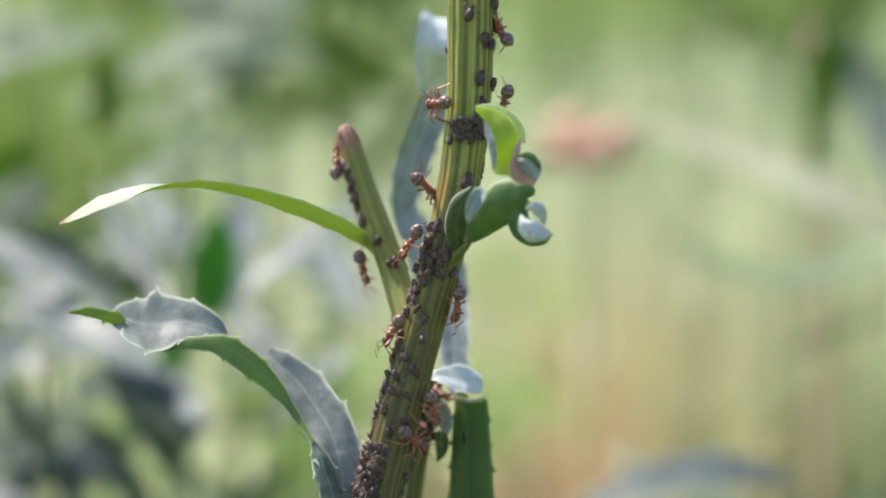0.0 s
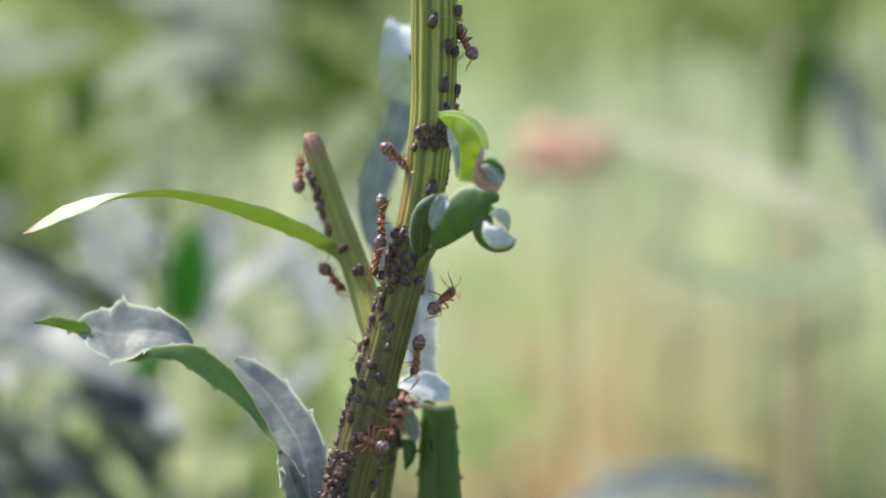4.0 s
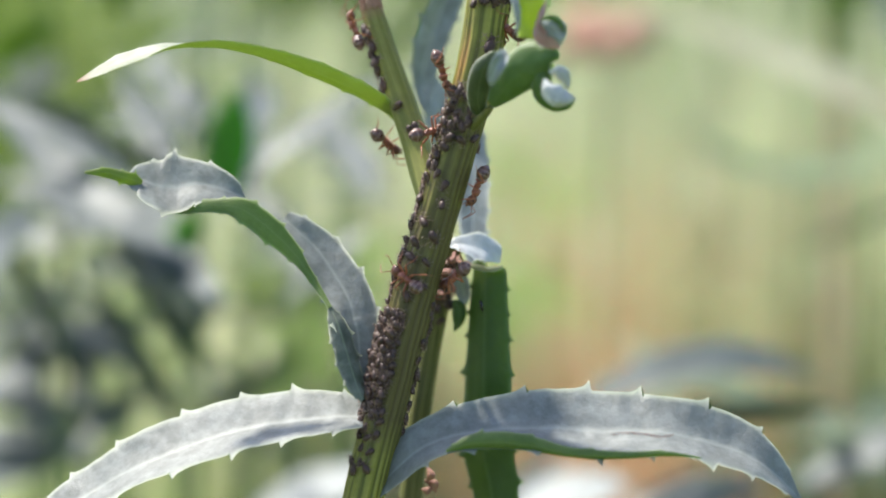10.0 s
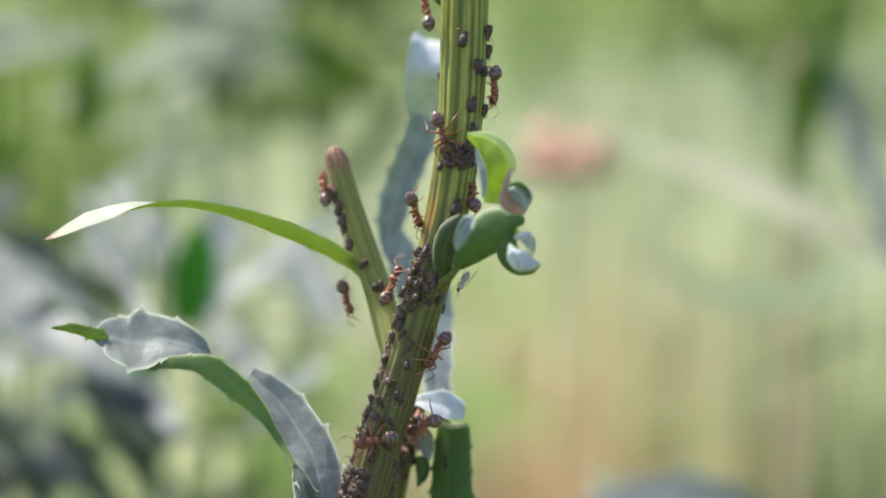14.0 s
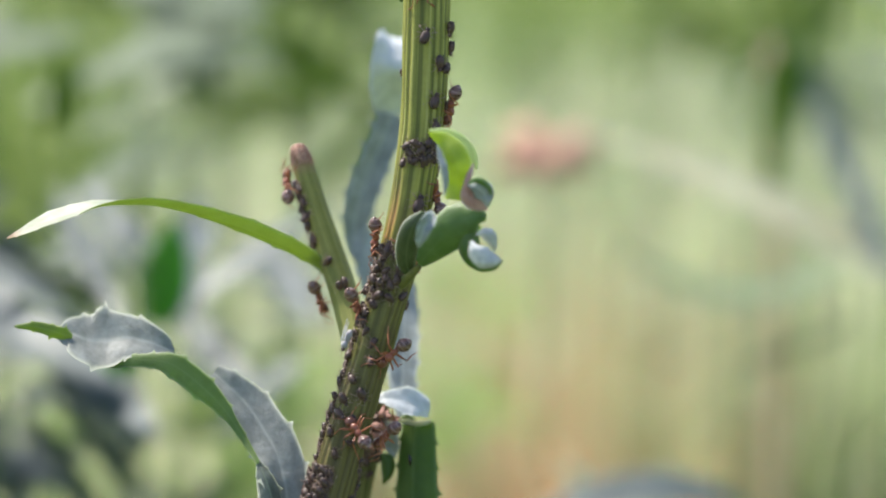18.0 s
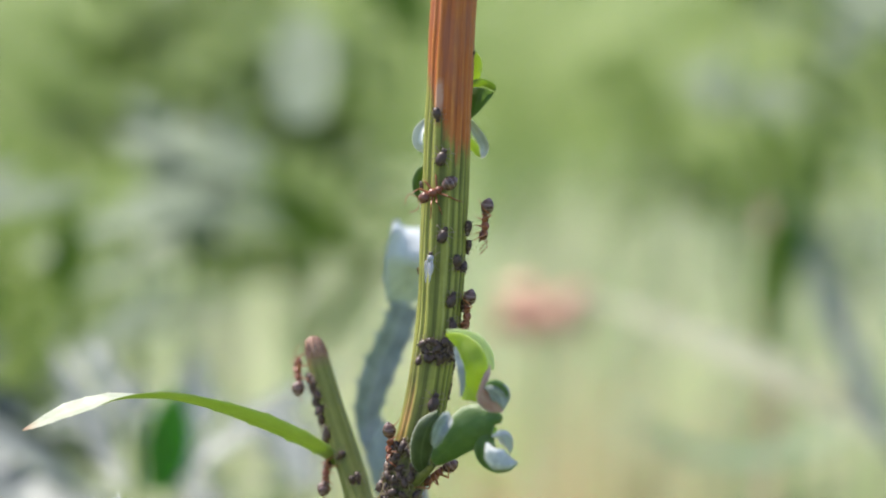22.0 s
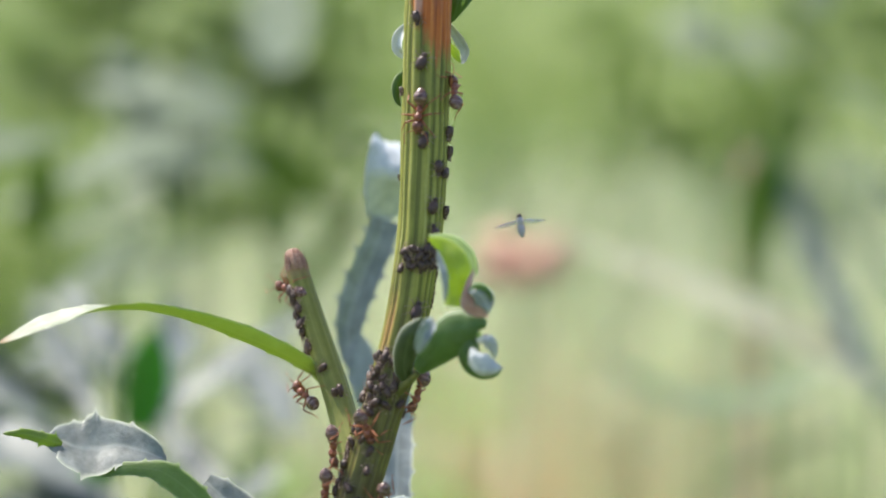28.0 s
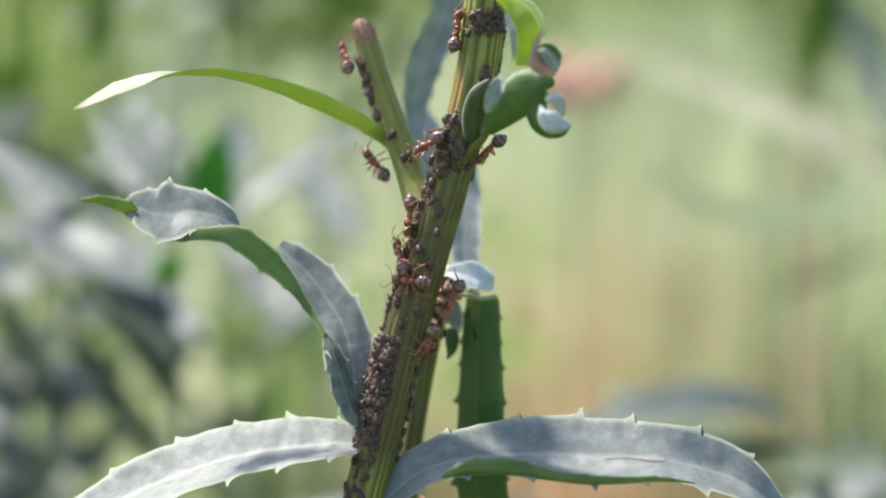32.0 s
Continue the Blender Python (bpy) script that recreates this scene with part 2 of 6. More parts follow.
def stem_material(name, ribs, dry_end, dull=False):
    """A ribbed green stem: pale ribs and dark furrows; the main one is dry and rust-brown at its cut end."""
    m, n, l, b = material(name)
    u, v = mapped(n, l)
    warp = calc(n, l, "SINE", calc(n, l, "MULTIPLY_ADD", u, 6 * math.pi, 1.0))
    rib = calc(n, l, "SINE", calc(n, l, "MULTIPLY_ADD", u, 2 * math.pi * ribs, calc(n, l, "MULTIPLY", warp, 0.16 * ribs)))
    streak = tex(n, l, 1.0, 4.0, 0.65, "UV", (42.0, 0.09, 1.0))
    speck = tex(n, l, 2600.0, 4.0, 0.7)
    blot = tex(n, l, 260.0, 3.0)
    shade = calc(n, l, "MULTIPLY_ADD", rib, 0.09, calc(n, l, "MULTIPLY_ADD", streak, 1.5, -0.25))
    green = ramp(n, l, shade, (0.18, (0.11, 0.12, 0.022)), (0.34, (0.25, 0.26, 0.045)), (0.6, (0.42, 0.41, 0.08)), (0.85, (0.58, 0.55, 0.17)))
    if not dry_end:
        green = ramp(n, l, shade, (0.15, (0.235, 0.25, 0.055)), (0.5, (0.285, 0.30, 0.07)), (0.85, (0.34, 0.35, 0.10)))
    if dull:
        green = ramp(n, l, shade, (0.2, (0.055, 0.055, 0.016)), (0.5, (0.14, 0.145, 0.042)), (0.8, (0.24, 0.23, 0.085)))
    furrow = calc(n, l, "POWER", calc(n, l, "MULTIPLY_ADD", rib, -0.5, 0.5), 5.0)
    furrow = calc(n, l, "MULTIPLY", furrow, calc(n, l, "MULTIPLY_ADD", streak, 2.4, -0.55))
    green = mixed(n, l, calc(n, l, "MULTIPLY", calc(n, l, "MULTIPLY", blot, speck), 0.9), green, (0.10, 0.085, 0.03))
    green = mixed(n, l, calc(n, l, "MINIMUM", furrow, 0.5 if dry_end else 0.12), green, (0.022, 0.034, 0.008))
    l.new(green, b.inputs["Base Color"])
    b.inputs["Roughness"].default_value = 0.5
    b.inputs["Specular IOR Level"].default_value = 0.3
    bumped(n, l, b, calc(n, l, "ADD", streak, calc(n, l, "MULTIPLY", speck, 0.5)), 0.00012, 0.6)
    if not dry_end:
        if not dull:
            # pinkish-brown towards the withered end
            end = calc(n, l, "MAXIMUM", calc(n, l, "MULTIPLY_ADD", calc(n, l, "MULTIPLY_ADD", streak, -1.6, v), -0.5, 0.55), 0.0)
            l.new(mixed(n, l, calc(n, l, "MINIMUM", end, 0.85), green, (0.34, 0.19, 0.12)), b.inputs["Base Color"])
        return m
    # Lower stem browner and darker: the shade there is put in the colour.
    shade_brown = calc(n, l, "MULTIPLY_ADD", calc(n, l, "ADD", v, calc(n, l, "MULTIPLY", blot, 30.0)), 0.05, -2.85)
    # that darkening fades out again further down
    fresh = calc(n, l, "MINIMUM", calc(n, l, "MAXIMUM", calc(n, l, "MULTIPLY_ADD", v, -0.22, 18.7), 0.12), 1.0)
    shade_brown = calc(n, l, "MULTIPLY", calc(n, l, "MINIMUM", calc(n, l, "MAXIMUM", shade_brown, 0.0), 1.0), fresh)
    green = mixed(n, l, calc(n, l, "MULTIPLY", calc(n, l, "MINIMUM", calc(n, l, "MAXIMUM", shade_brown, 0.0), 1.0), 0.78), green, (0.085, 0.060, 0.026))
    dry = ramp(n, l, shade, (0.15, (0.25, 0.05, 0.008)), (0.45, (0.56, 0.145, 0.022)), (0.85, (0.74, 0.29, 0.07)))
    dry = mixed(n, l, calc(n, l, "MULTIPLY", speck, 0.45), dry, (0.30, 0.085, 0.03))
    stain = ramp(n, l, tex(n, l, 1.0, 4.0, 0.6, "UV", (9.0, 0.16, 1.0)), (0.42, (0, 0, 0)), (0.62, (1, 1, 1)))
    dry = mixed(n, l, calc(n, l, "MULTIPLY", stain, 0.6), dry, (0.36, 0.125, 0.075))
    # v runs in millimetres from the cut end; the dry part reaches further down on one side
    edge = calc(n, l, "MULTIPLY_ADD", calc(n, l, "COSINE", calc(n, l, "MULTIPLY_ADD", u, 2 * math.pi, -3.9)), 4.4,
                calc(n, l, "MULTIPLY_ADD", streak, 9.0, calc(n, l, "MULTIPLY", speck, 2.0)))
    gone = calc(n, l, "SUBTRACT", calc(n, l, "ADD", edge, 15.5), v)
    gone = ramp(n, l, calc(n, l, "MULTIPLY_ADD", gone, 0.3, 0.5), (0.2, (0, 0, 0)), (0.8, (1, 1, 1)))
    col = mixed(n, l, gone, green, dry)
    # a rust-coloured scar above the leaf node
    scar = calc(n, l, "SUBTRACT", 1.0, calc(n, l, "ABSOLUTE", calc(n, l, "MULTIPLY_ADD", v, 0.28, -13.7)))
    where = calc(n, l, "SUBTRACT", 1.0, calc(n, l, "ABSOLUTE", calc(n, l, "MULTIPLY_ADD", u, 15.0, -13.4)))
    scar = calc(n, l, "MULTIPLY", calc(n, l, "MAXIMUM", scar, 0.0), calc(n, l, "MAXIMUM", where, 0.0))
    scar = calc(n, l, "MINIMUM", calc(n, l, "MULTIPLY", scar, calc(n, l, "POWER", calc(n, l, "MULTIPLY", streak, 1.9), 3.5)), 0.8)
    col = mixed(n, l, scar, col, (0.58, 0.25, 0.10))
    # a bleached patch where the skin has peeled
    peel = calc(n, l, "SUBTRACT", 1.0, calc(n, l, "ABSOLUTE", calc(n, l, "MULTIPLY_ADD", v, 0.55, -11.3)))
    here = calc(n, l, "SUBTRACT", 1.0, calc(n, l, "ABSOLUTE", calc(n, l, "MULTIPLY_ADD", u, 26.0, -21.5)))
    peel = calc(n, l, "MULTIPLY", calc(n, l, "MAXIMUM", peel, 0.0), calc(n, l, "MAXIMUM", here, 0.0))
    col = mixed(n, l, calc(n, l, "MINIMUM", calc(n, l, "MULTIPLY", peel, calc(n, l, "MULTIPLY", speck, 4.0)), 0.8), col, (0.60, 0.35, 0.26))
    l.new(col, b.inputs["Base Color"])
    return m


STEM = stem_material("stem_skin", 15, True)
SHOOT = stem_material("shoot_skin", 11, False)
DULL = stem_material("dull_stem_skin", 11, False, True)


def plain_material(name, low, high, scale, rough=0.5, bump=0.00008, spec=0.5, sheen=0.0, metal=0.0):
    m, n, l, b = material(name)
    f = tex(n, l, scale, 5.0, 0.65)
    g = tex(n, l, scale * 0.2, 2.0)
    col = ramp(n, l, calc(n, l, "MULTIPLY_ADD", g, 0.5, calc(n, l, "MULTIPLY", f, 0.5)), (0.35, low), (0.65, high))
    l.new(col, b.inputs["Base Color"])
    b.inputs["Roughness"].default_value, b.inputs["Specular IOR Level"].default_value = rough, spec
    bumped(n, l, b, f, bump, 0.6)
    return m


NODE = plain_material("leaf_stalk", (0.09, 0.105, 0.025), (0.22, 0.20, 0.05), 1600.0)
STUMP_TIP = plain_material("withered_tip", (0.24, 0.11, 0.07), (0.52, 0.33, 0.24), 3000.0, 0.7)
BROWN_BIT = plain_material("dried_bract", (0.21, 0.075, 0.05), (0.46, 0.25, 0.19), 2500.0, 0.7)


EYE = plain_material("ant_eye", (0.006, 0.005, 0.005), (0.012, 0.01, 0.01), 3000.0, 0.15, 0.0)


def meadow_material(name, *stops):
    """Blades that differ one from the other."""
    m, n, l, b = material(name)
    g = n.new("ShaderNodeNewGeometry")
    col = ramp(n, l, g.outputs["Random Per Island"], *stops)
    l.new(col, b.inputs["Base Color"])
    b.inputs["Roughness"].default_value = 0.7
    b.inputs["Specular IOR Level"].default_value = 0.2
    tr = n.new("ShaderNodeBsdfTranslucent")
    l.new(col, tr.inputs["Color"])
    mx = n.new("ShaderNodeMixShader")
    mx.inputs[0].default_value = 0.6
    l.new(b.outputs[0], mx.inputs[1])
    l.new(tr.outputs[0], mx.inputs[2])
    l.new(mx.outputs[0], n["Material Output"].inputs["Surface"])
    return m


GRASS = meadow_material("meadow_grass", (0.0, (0.046, 0.092, 0.010)), (0.5, (0.098, 0.165, 0.024)), (1.0, (0.18, 0.25, 0.055)))
DOCK = meadow_material("faded_dock", (0.0, (0.62, 0.31, 0.17)), (0.5, (0.68, 0.46, 0.27)), (1.0, (0.68, 0.62, 0.40)))
DOCK_RED = meadow_material("red_dock", (0.0, (0.56, 0.20, 0.10)), (0.5, (0.64, 0.30, 0.17)), (1.0, (0.68, 0.42, 0.26)))
STRAW = meadow_material("meadow_straw", (0.0, (0.44, 0.55, 0.26)), (0.5, (0.60, 0.65, 0.42)), (1.0, (0.70, 0.64, 0.47)))


def ground_material():
    m, n, l, b = material("meadow_ground")
    one, two = tex(n, l, 2.2, 3.0), tex(n, l, 22.0, 5.0)
    col = ramp(n, l, calc(n, l, "MULTIPLY_ADD", one, 0.6, calc(n, l, "MULTIPLY", two, 0.4)),
               (0.3, (0.085, 0.135, 0.026)), (0.5, (0.165, 0.22, 0.052)), (0.7, (0.27, 0.30, 0.105)))
    l.new(col, b.inputs["Base Color"])
    b.inputs["Roughness"].default_value = 0.9
    bumped(n, l, b, two, 0.02, 1.0)
    return m


GROUND = ground_material()

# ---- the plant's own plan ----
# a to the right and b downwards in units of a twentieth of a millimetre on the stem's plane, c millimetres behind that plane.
PLAN = pose(0.00004, -0.19720, 0.04057, 77.401, 1.275, 0.884)
UNIT = math.tan(radians(11)) / 784
RIGHT, UP, NEAR = (PLAN.to_3x3() @ Vector(v) for v in ((1, 0, 0), (0, 1, 0), (0, 0, 1)))
STEP = UNIT * 0.2
GROUND_Z = -0.30


def at(a, b, c=0.0):
    return PLAN @ (Vector(((a - 784) * UNIT, (441 - b) * UNIT, -1)) * (0.2 + c / 1000))


def spline(rows, count):
    """Rows of numbers, smoothly followed in count steps."""
    r = np.array(rows, float)
    r = np.vstack([2 * r[0] - r[1], r, 2 * r[-1] - r[-2]])
    out = []
    for s in np.linspace(0, len(rows) - 1, count):
        i = min(int(s), len(rows) - 2)
        f = s - i
        p0, p1, p2, p3 = r[i:i + 4]
        out.append(0.5 * (2 * p1 + (p2 - p0) * f + (2 * p0 - 5 * p1 + 4 * p2 - p3) * f * f + (3 * p1 - p0 - 3 * p2 + p3) * f ** 3))
    return np.array(out)


def mesh_object(name, verts, faces, mats, parent=None, uvs=None, slots=None, label="", smooth=True):
    me = bpy.data.meshes.new(name)
    me.from_pydata([tuple(v) for v in verts], [], faces)
    for m in mats:
        me.materials.append(m)
    if uvs is not None:
        layer = me.uv_layers.new(name="map")
        flat = np.array([uvs[k] for f in faces for k in f], dtype=np.float32)
        layer.data.foreach_set("uv", flat.ravel())
    if slots is not None:
        me.polygons.foreach_set("material_index", np.array(slots, dtype=np.int32))
    me.polygons.foreach_set("use_smooth", np.full(len(faces), smooth))
    me.update()
    ob = new(name, me)
    if parent is not None:
        ob.parent = parent
    return tagged(ob, label) if label else ob


def part(name, bm, mat, parent, label=""):
    me = bpy.data.meshes.new(name)
    bm.to_mesh(me)
    bm.free()
    me.materials.append(mat)
    for p in me.polygons:
        p.use_smooth = True
    ob = new(name, me)
    ob.parent = parent
    return tagged(ob, label) if label else ob


def tube(name, rows, sides, mat, parent, ribs=0, depth=0.0, label="", open_top=False, per=6):
    """A round stalk along rows of (a, b, c, radius in plan units), with ribs; its map has v in millimetres."""
    st = spline(rows, per * (len(rows) - 1) + 1)
    pts = [at(*r[:3]) for r in st]
    verts, uvs, faces, run = [], [], [], 0.0
    for i, (p, r) in enumerate(zip(pts, st)):
        t = (pts[min(i + 1, len(pts) - 1)] - pts[max(i - 1, 0)]).normalized()
        x = t.cross(NEAR).normalized()
        y = t.cross(x).normalized()
        if i:
            run += (p - pts[i - 1]).length * 1000
        for k in range(sides + 1):
            w = 2 * math.pi * k / sides
            rad = r[3] * STEP * (1 + depth * math.sin(ribs * (w + 0.16 * math.sin(3 * w + 1))) + 0.015 * math.sin(3 * w + i * 0.4))
            verts.append(p + x * math.cos(w) * rad + y * math.sin(w) * rad)
            uvs.append((k / sides, run))
    n = sides + 1
    for i in range(len(pts) - 1):
        for k in range(sides):
            faces.append((i * n + k, i * n + k + 1, (i + 1) * n + k + 1, (i + 1) * n + k))
    for end in ([] if open_top else [0]) + [len(pts) - 1]:
        faces.append(tuple(end * n + k for k in range(sides)))
    return mesh_object(name, verts, faces, [mat], parent, uvs, None, label)


def leaf(name, rows, parent, mats, teeth=9, tooth=0.16, fold=0.15, wave=0.0, n=72, m=8, thick=0.22, label="", midrib=True, seed=0, curl=0.0, crumple=0.035):
    """A blade along rows of (a, b, c, width in plan units, turn in degrees about its own line), with toothed edges.
    turn 0 lays its width in the stem's plane, 90 edge-on; past 90 its upper side looks to the viewer.
    curl bends the blade's width into an arc of so many degrees."""
    rng = random.Random(seed)
    st = spline(rows, n)
    pts = [at(*r[:3]) for r in st]
    phase = [rng.random(), rng.random()]
    up, lo, uvs, spine = [], [], [], []
    for i, (p, r) in enumerate(zip(pts, st)):
        t = (pts[min(i + 1, n - 1)] - pts[max(i - 1, 0)]).normalized()
        flat = t.cross(NEAR).normalized()
        w = radians(r[4])
        across = flat * math.cos(w) + NEAR * math.sin(w)
        nor = t.cross(across).normalized()
        s = i / (n - 1)
        half = max(r[3], 0.5) * STEP / 2
        for k in range(m + 1):
            u = 2 * k / m - 1
            q = (s * teeth + phase[u > 0]) % 1.0
            grow = 1 + tooth * (1.5 * q ** 9 if abs(u) > 0.99 else 0.12 * q ** 4 * (abs(u) > 0.7)) * (1 if 0.06 < s < 0.97 else 0)
            lift = fold * abs(u) ** 1.3 * half + wave * half * math.sin(s * 17 + 2.0 * u + seed) * abs(u)
            body = p + across * half * grow * u + nor * lift
            if curl:
                open_half = radians(curl) / 2
                rad = half * grow / math.sin(min(open_half, math.pi / 2))
                body = p + across * rad * math.sin(u * open_half) + nor * (rad * (1 - math.cos(u * open_half)) + wave * half * math.sin(s * 9 + 3 * u + seed))
            body = body + nor * half * crumple * (noise.noise(body * 420) + 0.6 * noise.noise(body * 1100))
            fat = thick / 1000 * (1 - abs(u) ** 4) * (0.35 + 0.65 * min(1, half / (20 * STEP)))
            up.append(body + nor * fat * 0.5)
            lo.append(body - nor * fat * 0.5)
            uvs.append((k / m, s))
        spine.append((p - nor * thick / 2000, 1.0 - s))
    N = m + 1
    faces, slots = [], []
    base = len(up)
    for i in range(n - 1):
        for k in range(m):
            q = (i * N + k, i * N + k + 1, (i + 1) * N + k + 1, (i + 1) * N + k)
            faces.append(tuple(reversed(q)))
            slots.append(0)
            faces.append(tuple(base + j for j in q))
            slots.append(1)
        for k in (0, m):
            q = (i * N + k, (i + 1) * N + k, base + (i + 1) * N + k, base + i * N + k)
            faces.append(q if k == 0 else tuple(reversed(q)))
            slots.append(1)
    ob = mesh_object(name, up + lo, faces, list(mats), parent, uvs + uvs, slots, label)
    if midrib:
        verts, fcs = [], []
        for i, (p, g) in enumerate(spine):
            t = (spine[min(i + 1, n - 1)][0] - spine[max(i - 1, 0)][0]).normalized()
            x = t.cross(NEAR).normalized()
            y = t.cross(x).normalized()
            rad = (0.16 * g + 0.04) / 1000
            verts += [p + (x * math.cos(k * math.pi / 3) + y * math.sin(k * math.pi / 3)) * rad for k in range(6)]
        for i in range(n - 1):
            fcs += [(i * 6 + k, i * 6 + (k + 1) % 6, (i + 1) * 6 + (k + 1) % 6, (i + 1) * 6 + k) for k in range(6)]
        mesh_object("midrib", verts, fcs, [MIDRIB], ob)
    return ob


MIDRIB = plain_material("midrib", (0.20, 0.28, 0.10), (0.34, 0.42, 0.20), 1500.0, 0.5)

# ---- the setting ----
def build_ground():
    """One sheet of meadow soil, finer near the plant, that reaches the horizon."""
    xs = np.concatenate([-np.geomspace(900, 0.3, 14), np.linspace(-0.25, 0.25, 9), np.geomspace(0.3, 900, 14)])
    verts, faces = [], []
    for y in xs:
        for x in xs:
            d = math.hypot(x, y)
            verts.append((x, y, GROUND_Z + 0.02 * noise.noise((x * 3, y * 3, 0)) * min(1, 3 / (d + 0.01))))
    n = len(xs)
    for j in range(n - 1):
        for i in range(n - 1):
            faces.append((j * n + i, j * n + i + 1, (j + 1) * n + i + 1, (j + 1) * n + i))
    ob = mesh_object("ground", verts, faces, [GROUND])
    tagged(ob, "green meadow ground with patches of bare straw", "ground", "", "structure")


build_ground()


def blades(name, mat, count, zone, height, width, seed, label):
    """Blades of grass that nobody could count, each a bent strip of three pieces; zone(rng) gives the foot."""
    rng = random.Random(seed)
    verts, faces = [], []
    for _ in range(count):
        x, y = zone(rng)
        h, w = height * rng.uniform(0.5, 1.3), width * rng.uniform(0.6, 1.4)
        turn, lean, way = rng.uniform(0, math.pi), rng.uniform(0.05, 0.6), rng.uniform(0, 2 * math.pi)
        dx, dy = math.cos(turn) * w / 2, math.sin(turn) * w / 2
        base = len(verts)
        for k in range(4):
            f = k / 3
            ox, oy = math.cos(way) * lean * h * f * f, math.sin(way) * lean * h * f * f
            g = 1 - 0.8 * f * f
            verts.append((x + ox - dx * g, y + oy - dy * g, GROUND_Z - 0.01 + h * f * (1 - 0.25 * lean * f)))
            verts.append((x + ox + dx * g, y + oy + dy * g, GROUND_Z - 0.01 + h * f * (1 - 0.25 * lean * f)))
        for k in range(3):
            q = base + 2 * k
            faces.append((q, q + 1, q + 3, q + 2))
    ob = mesh_object(name, verts, faces, [mat])
    tagged(ob, label, "grass", "", "stuff")


def strip(y0, y1, x0, x1):
    """A wedge of meadow behind the plant: x runs with the distance."""
    def zone(rng):
        y = y0 * (y1 / y0) ** rng.random()
        return rng.uniform(x0, x1) * (y + 0.2), y
    return zone


def round_about(r0, r1):
    """Anywhere on the meadow round the plant, thinning out with the distance."""
    def zone(rng):
        r, w = r0 * (r1 / r0) ** rng.random(), rng.uniform(0, 2 * math.pi)
        return r * math.cos(w), 0.05 + r * math.sin(w)
    return zone


blades("meadow_grass", GRASS, 17000, round_about(0.85, 9.0), 0.15, 0.009, 1, "fresh green meadow grass all round the plant")
blades("meadow_straw", STRAW, 4200, round_about(0.55, 1.15), 0.10, 0.006, 2, "pale straw-yellow dry grass in the meadow")
blades("dry_grass", STRAW, 2600, strip(0.60, 1.35, -0.12, 0.22), 0.16, 0.006, 5, "tuft of pale, sun-bleached dry grass")
blades("dock_stems", DOCK, 700, strip(0.36, 0.80, 0.030, 0.082), 0.15, 0.0011, 6, "faded peach-red dock stems among the straw")
blades("dock_stems", DOCK_RED, 200, strip(0.36, 0.75, 0.034, 0.050), 0.155, 0.0011, 8, "reddish dock stems close together among the straw")
blades("low_grass", GRASS, 6000, round_about(0.04, 0.9), 0.045, 0.005, 7, "short green grass at the foot of the plants")

# ---- the plant in front ----
plant = new("plant")
plant.location = at(-300, 6000, 0)
plant_at = plant.location.copy()


def rooted(ob):
    """Hang a part, built in place, on the plant."""
    ob.parent = plant
    ob.matrix_parent_inverse = Matrix.Translation(-plant_at)
    return ob


tagged(plant, "tall ribbed green plant with a cut, rust-brown dry top", "plant")

STEM_ROWS = [(855, -629, 0, 42), (848.5, -586, 0, 40), (843.5, -545, 0, 39.3), (837, -442, 0, 40), (834.5, -341, 0, 40), (833.5, -240, 0, 40), (833, -150, 0, 40.3), (833, -17, 0, 40.5),
             (832, 90, 0, 39.6), (829, 190, 0, 38.5), (821, 258, 0, 37.5), (811, 335, 0, 37), (792, 420, 0, 36.5), (767, 515, 0, 35), (742, 610, 0, 35), (728, 660, 0, 35.5), (711, 720, 0, 36.5), (686, 820, 0, 38),
             (663, 920, 0, 37.5), (640, 1020, 0, 36), (618, 1120, 0, 35.5), (520, 1600, 0, 37), (180, 3200, 1, 42), (-300, 6150, 2, 50)]
rooted(tube("stem", STEM_ROWS, 120, STEM, None, 15, 0.03, "ribbed green stem, rust-brown at its cut end", True, 9))

SHOOT_ROWS = [(617, 247, 8, 18.2), (623, 268, 8, 20.4), (640, 320, 7.5, 22), (672, 410, 6.5, 24), (700, 490, 5, 25), (720, 560, 3, 25), (738, 615, 1.2, 24), (744, 650, 0, 18)]
rooted(tube("side_shoot", SHOOT_ROWS, 72, SHOOT, None, 11, 0.013, "cut green side shoot with a withered brown tip", False, 8))

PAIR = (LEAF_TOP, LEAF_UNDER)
rooted(leaf("leaf", [(668, 454, 7, 22, 60), (645, 428, 6, 40, 50), (600, 402, 4, 42, 48), (520, 369, 2, 45, 50), (440, 345, 0, 39, 56), (370, 332, -1, 42, 72), (320, 331, -1.5, 46, 85), (270, 335, -2, 54, 100), (225, 349, -2, 56, 113), (180, 364, -2, 48, 121), (140, 382, -2, 30, 124), (105, 397, -2, 3, 126)],
            None, (LEAF_FELT, LEAF_ARCH), 13, 0.2, 0.22, 0.03, 120, 10, label="narrow arching yellow-green leaf with a brown tip", midrib=False, seed=3))
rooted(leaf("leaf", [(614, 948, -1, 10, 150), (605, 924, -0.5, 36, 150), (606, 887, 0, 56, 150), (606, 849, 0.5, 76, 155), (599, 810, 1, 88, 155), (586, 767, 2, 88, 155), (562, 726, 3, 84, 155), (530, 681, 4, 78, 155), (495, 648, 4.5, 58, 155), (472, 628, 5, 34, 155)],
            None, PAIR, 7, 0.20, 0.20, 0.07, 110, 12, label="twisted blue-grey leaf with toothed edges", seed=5))
